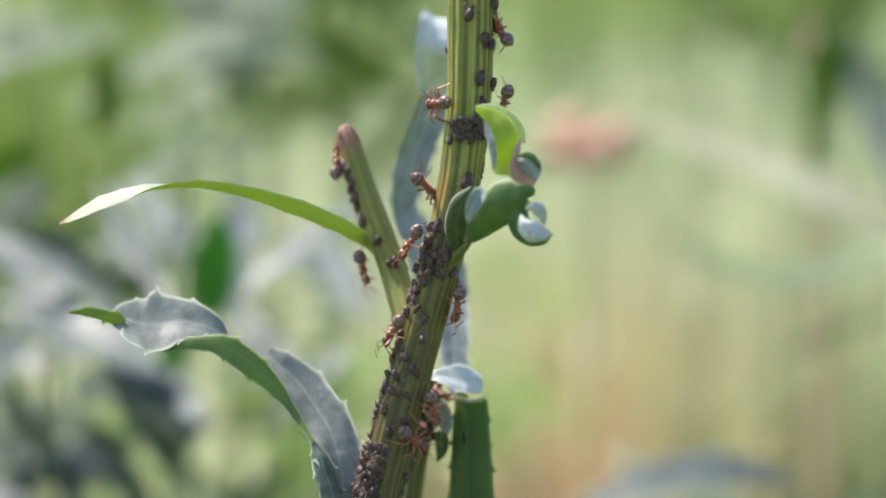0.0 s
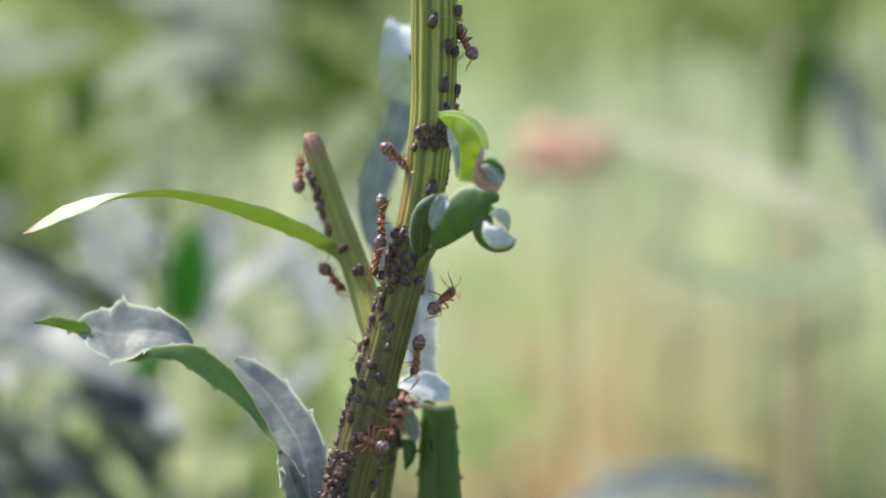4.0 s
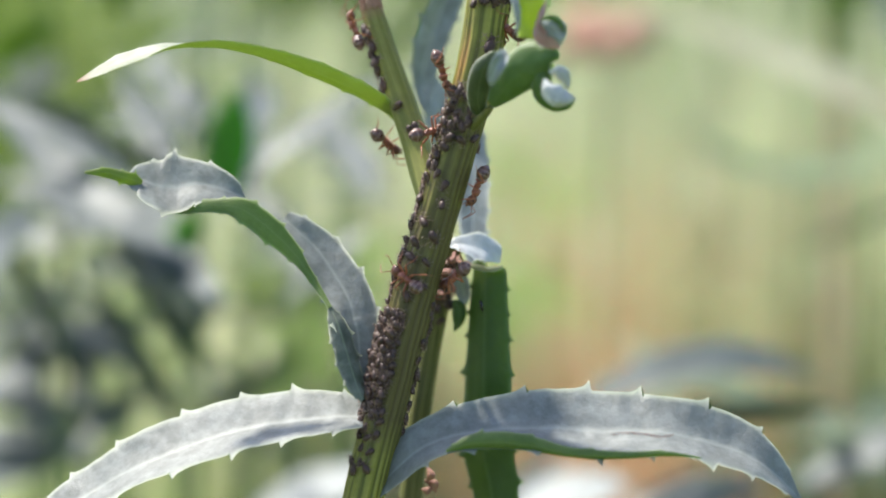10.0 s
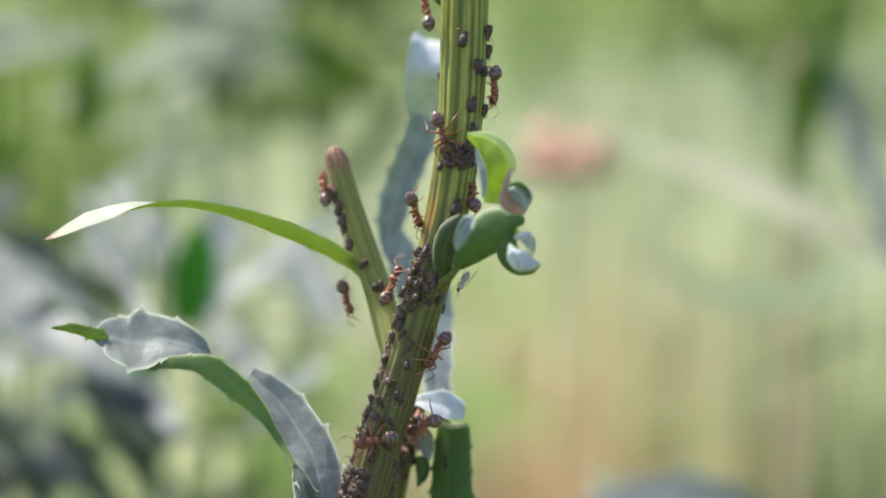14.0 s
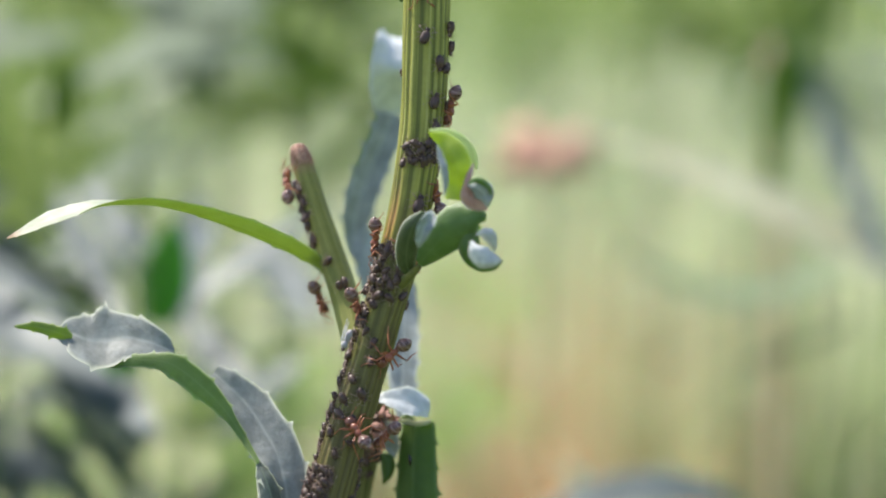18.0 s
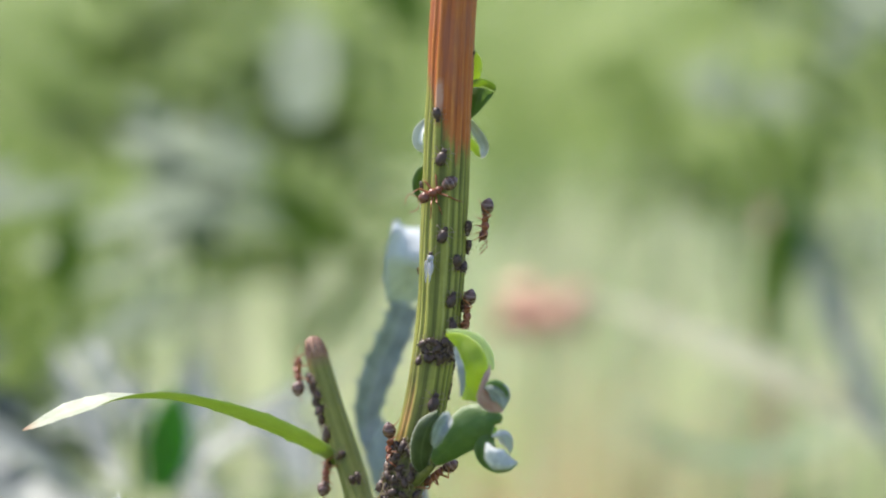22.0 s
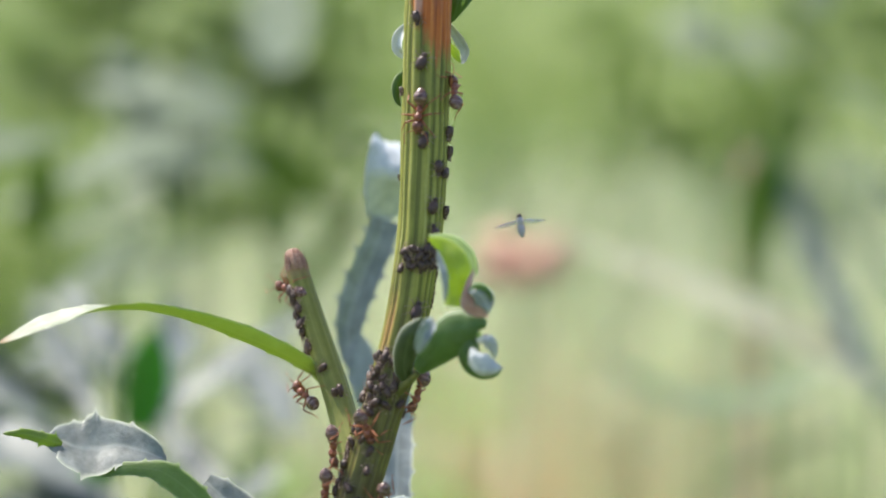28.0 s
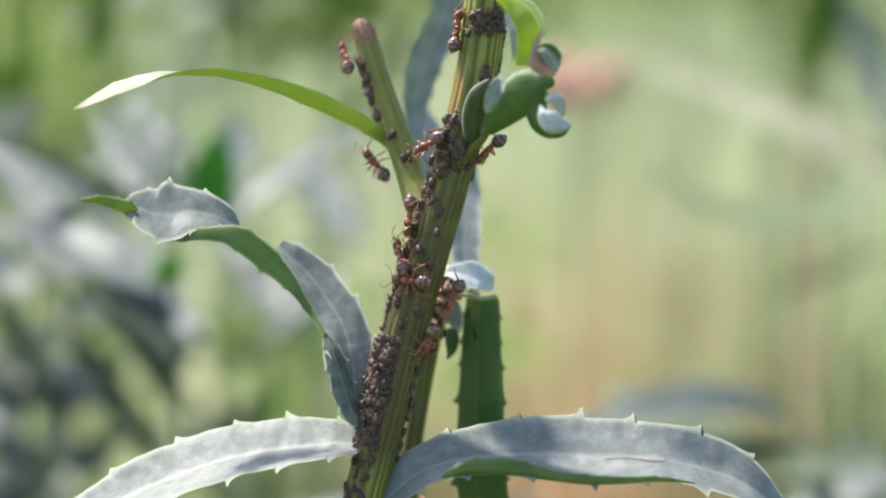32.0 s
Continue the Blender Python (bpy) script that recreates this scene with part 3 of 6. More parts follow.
rooted(leaf("leaf_tip", [(402, 590, 4, 10, 152), (389, 588, 4, 37, 152), (359, 577, 4, 68, 152), (319, 570, 4.2, 94, 148), (283, 575, 4.2, 126, 144), (249, 574, 4, 121, 140), (222, 565, 4, 80, 138), (204, 566, 3.8, 44, 138), (192, 568, 3.6, 6, 138)],
            None, (LEAF_TOP, LEAF_FOLD), 5, 0.16, 0.22, 0.08, 110, 12, label="pale grey upper end of the twisted leaf", seed=7))
rooted(leaf("leaf_tip", [(222, 568, 3.4, 8, 0), (208, 565, 3.2, 24, 0), (190, 560, 3, 22, 0), (162, 553, 3, 19, 0), (140, 552, 3, 12, 0), (121, 553, 3, 3, 0)],
            None, (LEAF_YOUNG, LEAF_YOUNG), 4, 0.5, 0.2, 0.1, 60, label="bright green twisted end of the leaf", midrib=False, seed=4))
rooted(leaf("leaf_fold", [(272, 612, 3.4, 5, 25), (284, 613, 3.2, 20, 22), (322, 608, 2.6, 26, 20), (361, 607, 2.4, 27, 18), (392, 611, 2.2, 40, 15), (425, 630, 2.2, 46, 12), (458, 657, 2.2, 42, 10), (485, 683, 2.2, 31, 10), (507, 711, 2.0, 19, 10), (529, 743, 1.6, 13, 10), (554, 783, 0.4, 8, 10)],
            None, (LEAF_FOLD, LEAF_FOLD), 7, 0.30, 0.1, 0.05, 100, label="green underside where the leaf is folded over", midrib=False, seed=6))
rooted(leaf("leaf_flap", [(553, 780, 0.6, 8, 20), (568, 813, -0.2, 34, 20), (582, 855, -0.8, 41, 20), (593, 891, -1.2, 39, 20), (604, 924, -1.6, 30, 20), (614, 946, -2.0, 6, 20)],
            None, (LEAF_MOTTLE, LEAF_MOTTLE), 5, 0.3, 0.35, 0.10, 80, label="mottled crumpled edge at the twisted leaf's base", midrib=False, seed=9))
rooted(leaf("leaf_edge", [(762, 1035, -4.6, 5, -12), (778, 1029, -5, 14, -12), (800, 1022, -5.2, 25, -12), (831, 1018, -5.4, 30, -12), (871, 1018, -5.5, 32, -12), (921, 1024, -5.5, 26, -12), (971, 1034, -6.4, 19, -12), (1030, 1039, -6.6, 17, -12), (1090, 1038, -6.6, 13, -12), (1150, 1034, -6.4, 9, -12), (1210, 1040, -6.2, 3, -12)],
            None, (LEAF_FOLD, LEAF_FOLD), 5, 0.3, 0.0, 0.02, 120, label="rolled-up green near edge of the leaf", midrib=False, seed=10, curl=130))
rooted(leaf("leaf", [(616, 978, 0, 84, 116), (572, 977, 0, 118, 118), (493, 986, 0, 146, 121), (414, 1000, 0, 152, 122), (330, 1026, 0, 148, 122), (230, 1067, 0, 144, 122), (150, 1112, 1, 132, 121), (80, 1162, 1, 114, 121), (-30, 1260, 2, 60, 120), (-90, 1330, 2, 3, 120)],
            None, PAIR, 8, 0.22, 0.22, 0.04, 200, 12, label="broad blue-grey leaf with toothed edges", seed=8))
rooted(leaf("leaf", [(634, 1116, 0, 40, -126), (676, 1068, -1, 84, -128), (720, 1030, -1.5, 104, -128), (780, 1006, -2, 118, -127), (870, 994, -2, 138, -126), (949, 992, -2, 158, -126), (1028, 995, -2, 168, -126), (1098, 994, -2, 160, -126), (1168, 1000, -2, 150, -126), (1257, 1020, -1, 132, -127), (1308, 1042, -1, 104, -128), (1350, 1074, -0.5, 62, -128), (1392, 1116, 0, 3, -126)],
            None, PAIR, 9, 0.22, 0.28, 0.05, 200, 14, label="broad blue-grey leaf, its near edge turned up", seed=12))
rooted(tube("scratch", [(1050, 1001, -7.2, 0.8), (1080, 998, -7.3, 1.1), (1110, 1000, -7.3, 1.2), (1140, 1004, -7.2, 1.1), (1160, 999, -7.0, 0.7)], 6, BROWN_BIT, None, 0, 0, "thin reddish-brown scar along the leaf"))
rooted(leaf("leaf", [(832, 706, 6.6, 54, -18), (828, 720, 7, 66, -20), (827, 780, 7, 75, -20), (827, 840, 7, 82, -20), (827, 932, 7, 92, -20), (829, 1031, 7, 99, -20), (845, 1110, 7, 88, -20), (856, 1220, 7, 70, -18), (866, 1330, 8, 4, -8)],
            None, (LEAF_UNDER, LEAF_UNDER), 11, 0.2, 0.55, 0.02, 160, 12, label="dark green leaf that hangs from a kink", midrib=False, seed=15))
rooted(leaf("leaf_kink", [(764, 672, 5, 8, -140), (776, 667, 5, 32, -138), (796, 669, 5.3, 56, -136), (818, 674, 5.8, 64, -136), (836, 682, 6.2, 50, -138), (850, 697, 6.6, 6, -142)],
            None, (LEAF_WHITE, LEAF_UNDER), 3, 0.12, 0.2, 0.05, 60, 12, label="whitish upper side at the leaf's kink", midrib=False, seed=16))
rooted(leaf("leaf_rim", [(796, 704, 6.2, 4, 20), (812, 706, 6.2, 10, 20), (832, 709, 6.3, 10, 20), (848, 707, 6.4, 8, 20), (857, 703, 6.5, 3, 20)],
            None, (BROWN_BIT, LEAF_HAZE), 3, 0.2, 0.2, 0.1, 40, label="dry beige crease where the leaf is kinked", midrib=False, seed=14))
rooted(leaf("leaf_kink", [(760, 690, 8, 8, 150), (768, 706, 8.4, 30, 150), (782, 728, 8.6, 40, 150), (790, 752, 9, 30, 150), (792, 772, 9, 5, 150)],
            None, (LEAF_PALE, LEAF_UNDER), 3, 0.2, 0.3, 0.1, 60, label="pale inner side of the kinked leaf", midrib=False, seed=13))
for k, (a, b, c, r) in enumerate([(768, 694, 6, 16), (784, 700, 6.6, 15), (762, 712, 7, 17), (776, 722, 7.4, 15), (758, 732, 8, 15), (792, 708, 6.5, 12), (770, 744, 8, 13), (754, 752, 8.5, 13)]):
    rng = random.Random(60 + k)
    w = rng.uniform(0, 6.28)
    rooted(leaf("dry_bract", [(a - r * math.cos(w), b - r * math.sin(w), c, 6, rng.uniform(-60, 60)), (a, b, c - 0.6, r * 0.9, rng.uniform(-60, 60)), (a + r * 0.7 * math.cos(w + 0.8), b + r * 0.7 * math.sin(w + 0.8), c, r * 0.7, rng.uniform(60, 140)), (a + r * math.cos(w + 1.4), b + r * math.sin(w + 1.4), c, 4, 90)],
                None, (LEAF_ROSE, BROWN_BIT), 2, 0.1, 0.4, 0.1, 20, label="pinkish-brown withered bract", midrib=False, seed=60 + k))
rooted(leaf("small_leaf", [(772, 764, 8, 8, 10), (782, 778, 8, 26, 10), (782, 800, 8, 22, 20), (774, 818, 8, 4, 30)], None, (LEAF_UNDER, LEAF_UNDER), 2, 0.05, 0.3, 0, 30, label="small green leaf at the branching", midrib=False, seed=61))
rooted(leaf("leaf", [(812, 700, 11, 46, 150), (803, 640, 13, 54, 165), (803, 570, 15, 58, 172), (800, 500, 17, 56, 172), (796, 440, 18, 36, 168), (794, 400, 19, 4, 165)],
            None, (LEAF_SPECK, LEAF_UNDER), 8, 0.34, 0.22, 0.03, 90, label="blue-grey toothed leaf behind the stem", seed=17))
rooted(leaf("leaf", [(722, 436, 20, 8, 165), (715, 412, 20.2, 26, 165), (713, 385, 20.5, 42, 165), (714, 348, 20.5, 55, 165), (725, 301, 20.5, 62, 165), (741, 256, 20.5, 62, 165), (760, 209, 20.5, 60, 165), (772, 168, 20.5, 56, 165)],
            None, (LEAF_SPECK, LEAF_UNDER), 8, 0.42, 0.42, 0.04, 120, label="narrow blue-grey toothed leaf behind the stem", seed=18))
rooted(leaf("leaf_tip", [(774, 172, 21.5, 50, 150), (769, 158, 21, 76, 145), (766, 126, 19, 100, 140), (766, 87, 17, 110, 135), (768, 56, 18, 116, 130), (770, 40, 20, 116, 125), (772, 34, 22, 108, 120)],
            None, (LEAF_WHITE, LEAF_UNDER), 3, 0.10, 0.20, 0.08, 70, label="whitish bent end of the leaf behind the stem", midrib=False, seed=19))
rooted(tube("tear", [(818, 764, 5.4, 1.0), (820, 770, 5.4, 3.2), (821, 778, 5.4, 3.0), (822, 785, 5.4, 0.8)], 8, EYE, None, 0, 0, "short dark tear in the hanging leaf"))
for k, (a, b, c, r) in enumerate([(736, 1076, 4, 16), (742, 1092, 4.4, 18), (730, 1102, 4.2, 14)]):
    rng = random.Random(90 + k)
    w = rng.uniform(0, 6.28)
    rooted(leaf("dry_bract", [(a - r * math.cos(w), b - r * math.sin(w), c, 5, 30), (a, b, c - 0.5, r, -20), (a + r * 0.8 * math.cos(w + 0.7), b + r * 0.8 * math.sin(w + 0.7), c, 5, 70)],
                None, (LEAF_ROSE, BROWN_BIT), 2, 0.1, 0.4, 0.1, 20, label="reddish withered bract under the broad leaf", midrib=False, seed=90 + k))
rooted(leaf("leaf", [(752, 520, 24, 20, 150), (744, 462, 24, 62, 150), (736, 410, 24.5, 66, 150), (730, 362, 25, 8, 150)],
            None, (LEAF_PALE, LEAF_UNDER), 5, 0.2, 0.2, 0.03, 60, label="pale leaf close behind the branching", midrib=False, seed=20))
# the curled leaf at the node, folded over itself in lobes
LIT_BLOOM = (LEAF_LIT_BLOOM, LEAF_CURL)
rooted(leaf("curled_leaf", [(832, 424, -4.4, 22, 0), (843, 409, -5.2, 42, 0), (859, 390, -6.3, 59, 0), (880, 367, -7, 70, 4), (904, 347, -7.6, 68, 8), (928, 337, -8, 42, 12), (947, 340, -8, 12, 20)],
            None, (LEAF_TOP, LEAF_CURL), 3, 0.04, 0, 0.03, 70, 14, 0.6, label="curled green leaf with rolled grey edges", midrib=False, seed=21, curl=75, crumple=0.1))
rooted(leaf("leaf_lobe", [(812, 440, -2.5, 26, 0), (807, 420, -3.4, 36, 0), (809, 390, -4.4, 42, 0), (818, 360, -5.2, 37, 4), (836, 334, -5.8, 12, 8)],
            None, (LEAF_SHADE, LEAF_SHADE), 3, 0.03, 0, 0.0, 60, 12, 0.6, label="green lobe of the curled leaf, darkened in colour as shade", midrib=False, seed=24, curl=80, crumple=0.1))
rooted(leaf("leaf_lobe", [(829, 394, -8.4, 5, 172), (831, 380, -8.8, 17, 172), (837, 360, -9, 25, 172), (846, 343, -8.8, 22, 172), (850, 332, -8.2, 5, 172)],
            None, (LEAF_SPECK, LEAF_CURL), 2, 0.03, 0, 0.1, 50, 12, 0.7, label="rolled grey edge of the curled leaf", midrib=False, seed=25, curl=130, crumple=0.3))
rooted(leaf("leaf_lobe", [(890, 310, -8, 34, 10), (893, 284, -8, 42, 10), (895, 252, -8.5, 46, 8), (886, 224, -8.5, 40, 6), (868, 205, -8, 28, 4), (842, 193, -8, 4, 0)],
            None, (LEAF_LIGHT, LEAF_LIGHT), 3, 0.04, 0, 0.0, 60, 12, 0.3, label="bright translucent tip of the curled leaf", midrib=False, seed=22, curl=70))
rooted(leaf("leaf_lobe", [(842, 188, -7.4, 3, 0), (868, 190, -7.2, 12, 0), (894, 201, -7, 19, 0), (913, 221, -7, 21, 0), (924, 242, -7, 12, 0), (928, 256, -7, 3, 0)],
            None, (LEAF_HAZE, LEAF_HAZE), 3, 0.04, 0, 0.0, 50, 8, 0.3, label="pale downy rim of the curled leaf", midrib=False, seed=19, curl=60))
rooted(leaf("leaf_lobe", [(858, 214, -9, 3, 165), (864, 234, -9.2, 10, 165), (871, 256, -9.4, 13, 165), (874, 284, -9.2, 9, 165), (872, 302, -9, 3, 165)],
            None, (LEAF_SPECK, LEAF_CURL), 2, 0.03, 0, 0.0, 40, 8, 0.4, label="grey inner side of the curled leaf's tip", midrib=False, seed=18, curl=60))
rooted(leaf("leaf_lobe", [(922, 246, -8.6, 3, 0), (916, 264, -9, 10, 0), (910, 286, -9, 12, 0), (914, 304, -8.8, 26, 0), (932, 316, -8.6, 26, 0), (948, 326, -8.4, 5, 0)],
            None, (LEAF_ROSE, LEAF_ROSE), 2, 0.03, 0, 0.0, 50, 8, 0.4, label="pinkish withered edge of the curled leaf", midrib=False, seed=26, curl=70))
rooted(leaf("leaf_lobe", [(914, 284, -9, 6, 0), (924, 284, -9.4, 26, 0), (937, 291, -9.6, 38, 0), (946, 304, -9.4, 32, 0), (948, 320, -9, 6, 0)],
            None, (LEAF_TOP, LEAF_SPECK), 2, 0.03, 0, 0.12, 50, 12, 0.7, label="rolled grey lobe of the curled leaf", midrib=False, seed=27, curl=170, crumple=0.25))
rooted(leaf("leaf_lobe", [(914, 280, -9.8, 3, 0), (926, 274, -10, 10, 0), (940, 277, -10, 12, 0), (951, 288, -9.8, 8, 0), (954, 298, -9.4, 3, 0)],
            None, LIT_BLOOM, 2, 0.03, 0, 0.1, 40, 8, 0.7, label="white rolled margin of the curled leaf", midrib=False, seed=17, curl=120, crumple=0.25))
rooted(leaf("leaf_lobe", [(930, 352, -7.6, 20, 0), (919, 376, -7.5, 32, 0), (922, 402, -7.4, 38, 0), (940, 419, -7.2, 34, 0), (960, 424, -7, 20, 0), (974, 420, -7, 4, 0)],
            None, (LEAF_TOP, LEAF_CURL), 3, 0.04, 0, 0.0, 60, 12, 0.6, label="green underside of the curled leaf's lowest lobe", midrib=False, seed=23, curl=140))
rooted(leaf("leaf_lobe", [(922, 382, -9.6, 8, 0), (930, 398, -10.2, 32, 0), (946, 410, -10.4, 38, 0), (963, 415, -10, 30, 0), (976, 416, -9.4, 5, 0)],
            None, (LEAF_LIT_BLOOM, LEAF_LIT_BLOOM), 3, 0.04, 0, 0.14, 60, 12, 0.7, label="rolled grey lobe of the curled leaf", midrib=False, seed=29, curl=150, crumple=0.3))
rooted(leaf("leaf_lobe", [(932, 369, -9.2, 5, 0), (943, 367, -9.8, 20, 0), (955, 374, -9.8, 24, 0), (962, 388, -9.4, 14, 0), (962, 398, -9, 3, 0)],
            None, (LEAF_LIT_BLOOM, LEAF_LIT_BLOOM), 2, 0.03, 0, 0.12, 40, 12, 0.7, label="small white lobe of the curled leaf", midrib=False, seed=28, curl=150, crumple=0.3))
# the yellowed leaf stalk where it leaves the stem
rooted(tube("leaf_stalk", [(798, 464, -1.4, 9), (810, 450, -2.2, 9), (822, 438, -3.0, 7), (832, 428, -3.8, 4)], 20, NODE, None, 5, 0.02, "yellow-green leaf stalk", False, 6))
# small curled leaves behind the dry top
rooted(leaf("small_leaf", [(872, -306, 2, 5, 10), (881, -288, 2, 16, 10), (882, -266, 2, 17, 15), (877, -246, 2, 10, 20)], None, (LEAF_LIGHT, LEAF_LIGHT), 2, 0.05, 0.2, 0, 36, label="small bright green leaf", midrib=False, seed=31))
rooted(leaf("small_leaf", [(868, -242, 1, 14, -40), (880, -246, 1, 16, -40), (896, -247, 1.2, 16, -40), (910, -241, 1.5, 13, -30), (916, -234, 1.5, 3, -20)], None, (LEAF_LIGHT, LEAF_YOUNG), 2, 0.05, 0.2, 0, 36, label="small green leaf with a pale edge", midrib=False, seed=32))
rooted(leaf("small_leaf", [(872, -182, 2.4, 4, 0), (880, -200, 2.2, 20, 0), (886, -218, 2, 34, 5), (890, -232, 2, 44, 10), (892, -238, 2, 46, 20)], None, (LEAF_UNDER, LEAF_UNDER), 2, 0.03, 0.2, 0, 36, label="shaded underside of a small leaf", midrib=False, seed=35))
rooted(leaf("small_leaf", [(868, -184, 2, 8, 150), (880, -168, 2, 16, 150), (891, -153, 2, 19, 150), (901, -134, 2, 19, 150), (899, -118, 2, 12, 150), (894, -112, 2, 3, 150)], None, (LEAF_WHITE, LEAF_LIGHT), 2, 0.05, 0.4, 0, 40, label="small curled whitish leaf", midrib=False, seed=36))
rooted(leaf("small_leaf", [(872, -146, 2.2, 8, 20), (882, -134, 2.2, 18, 20), (892, -121, 2.2, 14, 20), (897, -114, 2.2, 3, 20)], None, (LEAF_LIGHT, LEAF_LIGHT), 2, 0.05, 0.3, 0, 36, label="small green leaf", midrib=False, seed=37))
rooted(leaf("small_leaf", [(804, -182, 2, 8, 150), (790, -165, 2, 18, 150), (784, -150, 2, 22, 150), (785, -132, 2, 18, 150), (800, -118, 2, 5, 150)], None, (LEAF_WHITE, LEAF_UNDER), 2, 0.05, 0.6, 0, 40, label="small curled whitish leaf", midrib=False, seed=33))
rooted(leaf("small_leaf", [(802, -98, 1.5, 5, 10), (788, -84, 1.5, 16, 10), (782, -66, 1.5, 18, 10), (784, -46, 1.5, 12, 10), (790, -34, 1.5, 3, 10)], None, (LEAF_UNDER, LEAF_UNDER), 2, 0.05, 0.3, 0, 40, label="small dark green leaf", midrib=False, seed=34))
# a second stem close behind
SECOND_ROWS = [(772, 665, 8, 15), (760, 710, 9, 17), (745, 780, 10, 18), (728, 880, 11, 19), (714, 980, 11, 20), (703, 1110, 11, 21), (690, 1200, 11, 22), (610, 1560, 10, 26), (300, 3200, 6, 40), (-260, 6150, 3, 46)]
rooted(tube("second_stem", SECOND_ROWS, 48, DULL, None, 11, 0.03, "slim brownish-green stem close behind the main one", False, 6))


def withered_cap():
    """Brown, puckered ribs that close the cut side shoot, and the frayed rim of the dry top."""
    rng = random.Random(9)
    rooted(tube("withered_tip", [(609, 221, 8, 5), (610, 225, 8, 11), (613, 235, 8, 16.5), (617, 246, 8, 19.0), (620, 256, 8, 19.4)], 96, STUMP_TIP, None, 12, 0.09, "pinkish-brown puckered end of the side shoot", False, 6))
    for k in range(12):
        w = 2 * math.pi * k / 12 + 0.2
        way = RIGHT * math.cos(w) + NEAR * math.sin(w)
        foot, tip = at(621, 258, 8) + way * 19.4 * STEP, at(611, 227, 8) + way * rng.uniform(9, 12) * STEP
        bm = bmesh.new()
        bmesh.ops.create_icosphere(bm, subdivisions=2, radius=1.0)
        bm.transform(Matrix.Translation((foot + tip) / 2 + way * 1.6 * STEP) @ (tip - foot).to_track_quat("X", "Z").to_matrix().to_4x4() @ Matrix.Diagonal(((tip - foot).length * 0.5, 3.4 * STEP, 2.6 * STEP, 1)))
        rooted(part("withered_rib", bm, STUMP_TIP, None))
    for k in range(30):
        w = 2 * math.pi * k / 30
        way = RIGHT * math.cos(w) + NEAR * math.sin(w)
        foot = at(854, -625, 0) + way * 42 * STEP
        tip = foot + UP * rng.uniform(2, 12) * STEP + way * rng.uniform(0, 9) * STEP
        side = UP.cross(way)
        verts = [foot - side * 4.5 * STEP, foot + side * 4.5 * STEP, tip + side * 1.5 * STEP, tip - side * 2.5 * STEP]
        verts += [v - way * 4 * STEP for v in verts]
        faces = [(0, 1, 2, 3), (7, 6, 5, 4), (0, 4, 5, 1), (1, 5, 6, 2), (2, 6, 7, 3), (3, 7, 4, 0)]
        rooted(mesh_object("frayed_fibre", verts, faces, [BROWN_BIT]))


withered_cap()

# ---- plants behind ----
BACK = (LEAF_FAR_TOP, LEAF_FAR_UNDER)
FRESH = (LEAF_FAR_UNDER, LEAF_FAR_UNDER)
GREY = (LEAF_FAR_MID, LEAF_FAR_UNDER)
DARK = (LEAF_FAR_SHADE, LEAF_FAR_SHADE)
LIGHT = (LEAF_SPECK, LEAF_FAR_UNDER)
BRIGHT = (LEAF_FAR_FRESH, LEAF_FAR_FRESH)
OLIVE = (LEAF_FAR_OLIVE, LEAF_FAR_OLIVE)
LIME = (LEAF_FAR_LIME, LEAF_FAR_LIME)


def back_leaf(owner, rows, seed=0, mats=BACK, label=""):
    ob = leaf("leaf", rows, None, mats, 6, 0.1, 0.12, 0.03, 26, 6, 0.3, label, False, seed)
    ob.parent = owner
    ob.matrix_parent_inverse = Matrix.Translation(-owner.location)
    return ob


def back_plant(foot, top, depth, leaves, label):
    """A plant of the same kind further back: a stalk from the ground and its leaves (rows of a, b, c, width, turn)."""
    owner = new("background_plant")
    low = at(*foot)
    low.z = GROUND_Z
    owner.location = low
    tagged(owner, label, "plant", "plants behind")
    q = tube("stalk", [(*top, depth, 5), (top[0] + (foot[0] - top[0]) * 0.3, top[1] + (foot[1] - top[1]) * 0.3, depth, 9), (foot[0], foot[1] + 200, depth, 16)], 12, STALK, None, 0, 0, "", False, 8)
    q.parent = owner
    q.matrix_parent_inverse = Matrix.Translation(-low)
    for i, (skins, rows) in enumerate(leaves):
        back_leaf(owner, rows, i + int(depth), skins)
    return owner


STALK = plain_material("far_stalk", (0.08, 0.14, 0.04), (0.16, 0.24, 0.07), 400.0, 0.6)


def arc(a0, b0, a1, b1, c, width, turn, sag=0.0, c1=None):
    """A simple bowed leaf from one end to the other."""
    c1 = c if c1 is None else c1
    out = []
    for f, g in ((0, 0.5), (0.25, 0.9), (0.5, 1.0), (0.75, 0.75), (1, 0.06)):
        out.append((a0 + (a1 - a0) * f, b0 + (b1 - b0) * f - sag * 4 * f * (1 - f), c + (c1 - c) * f, width * g, turn))
    return out


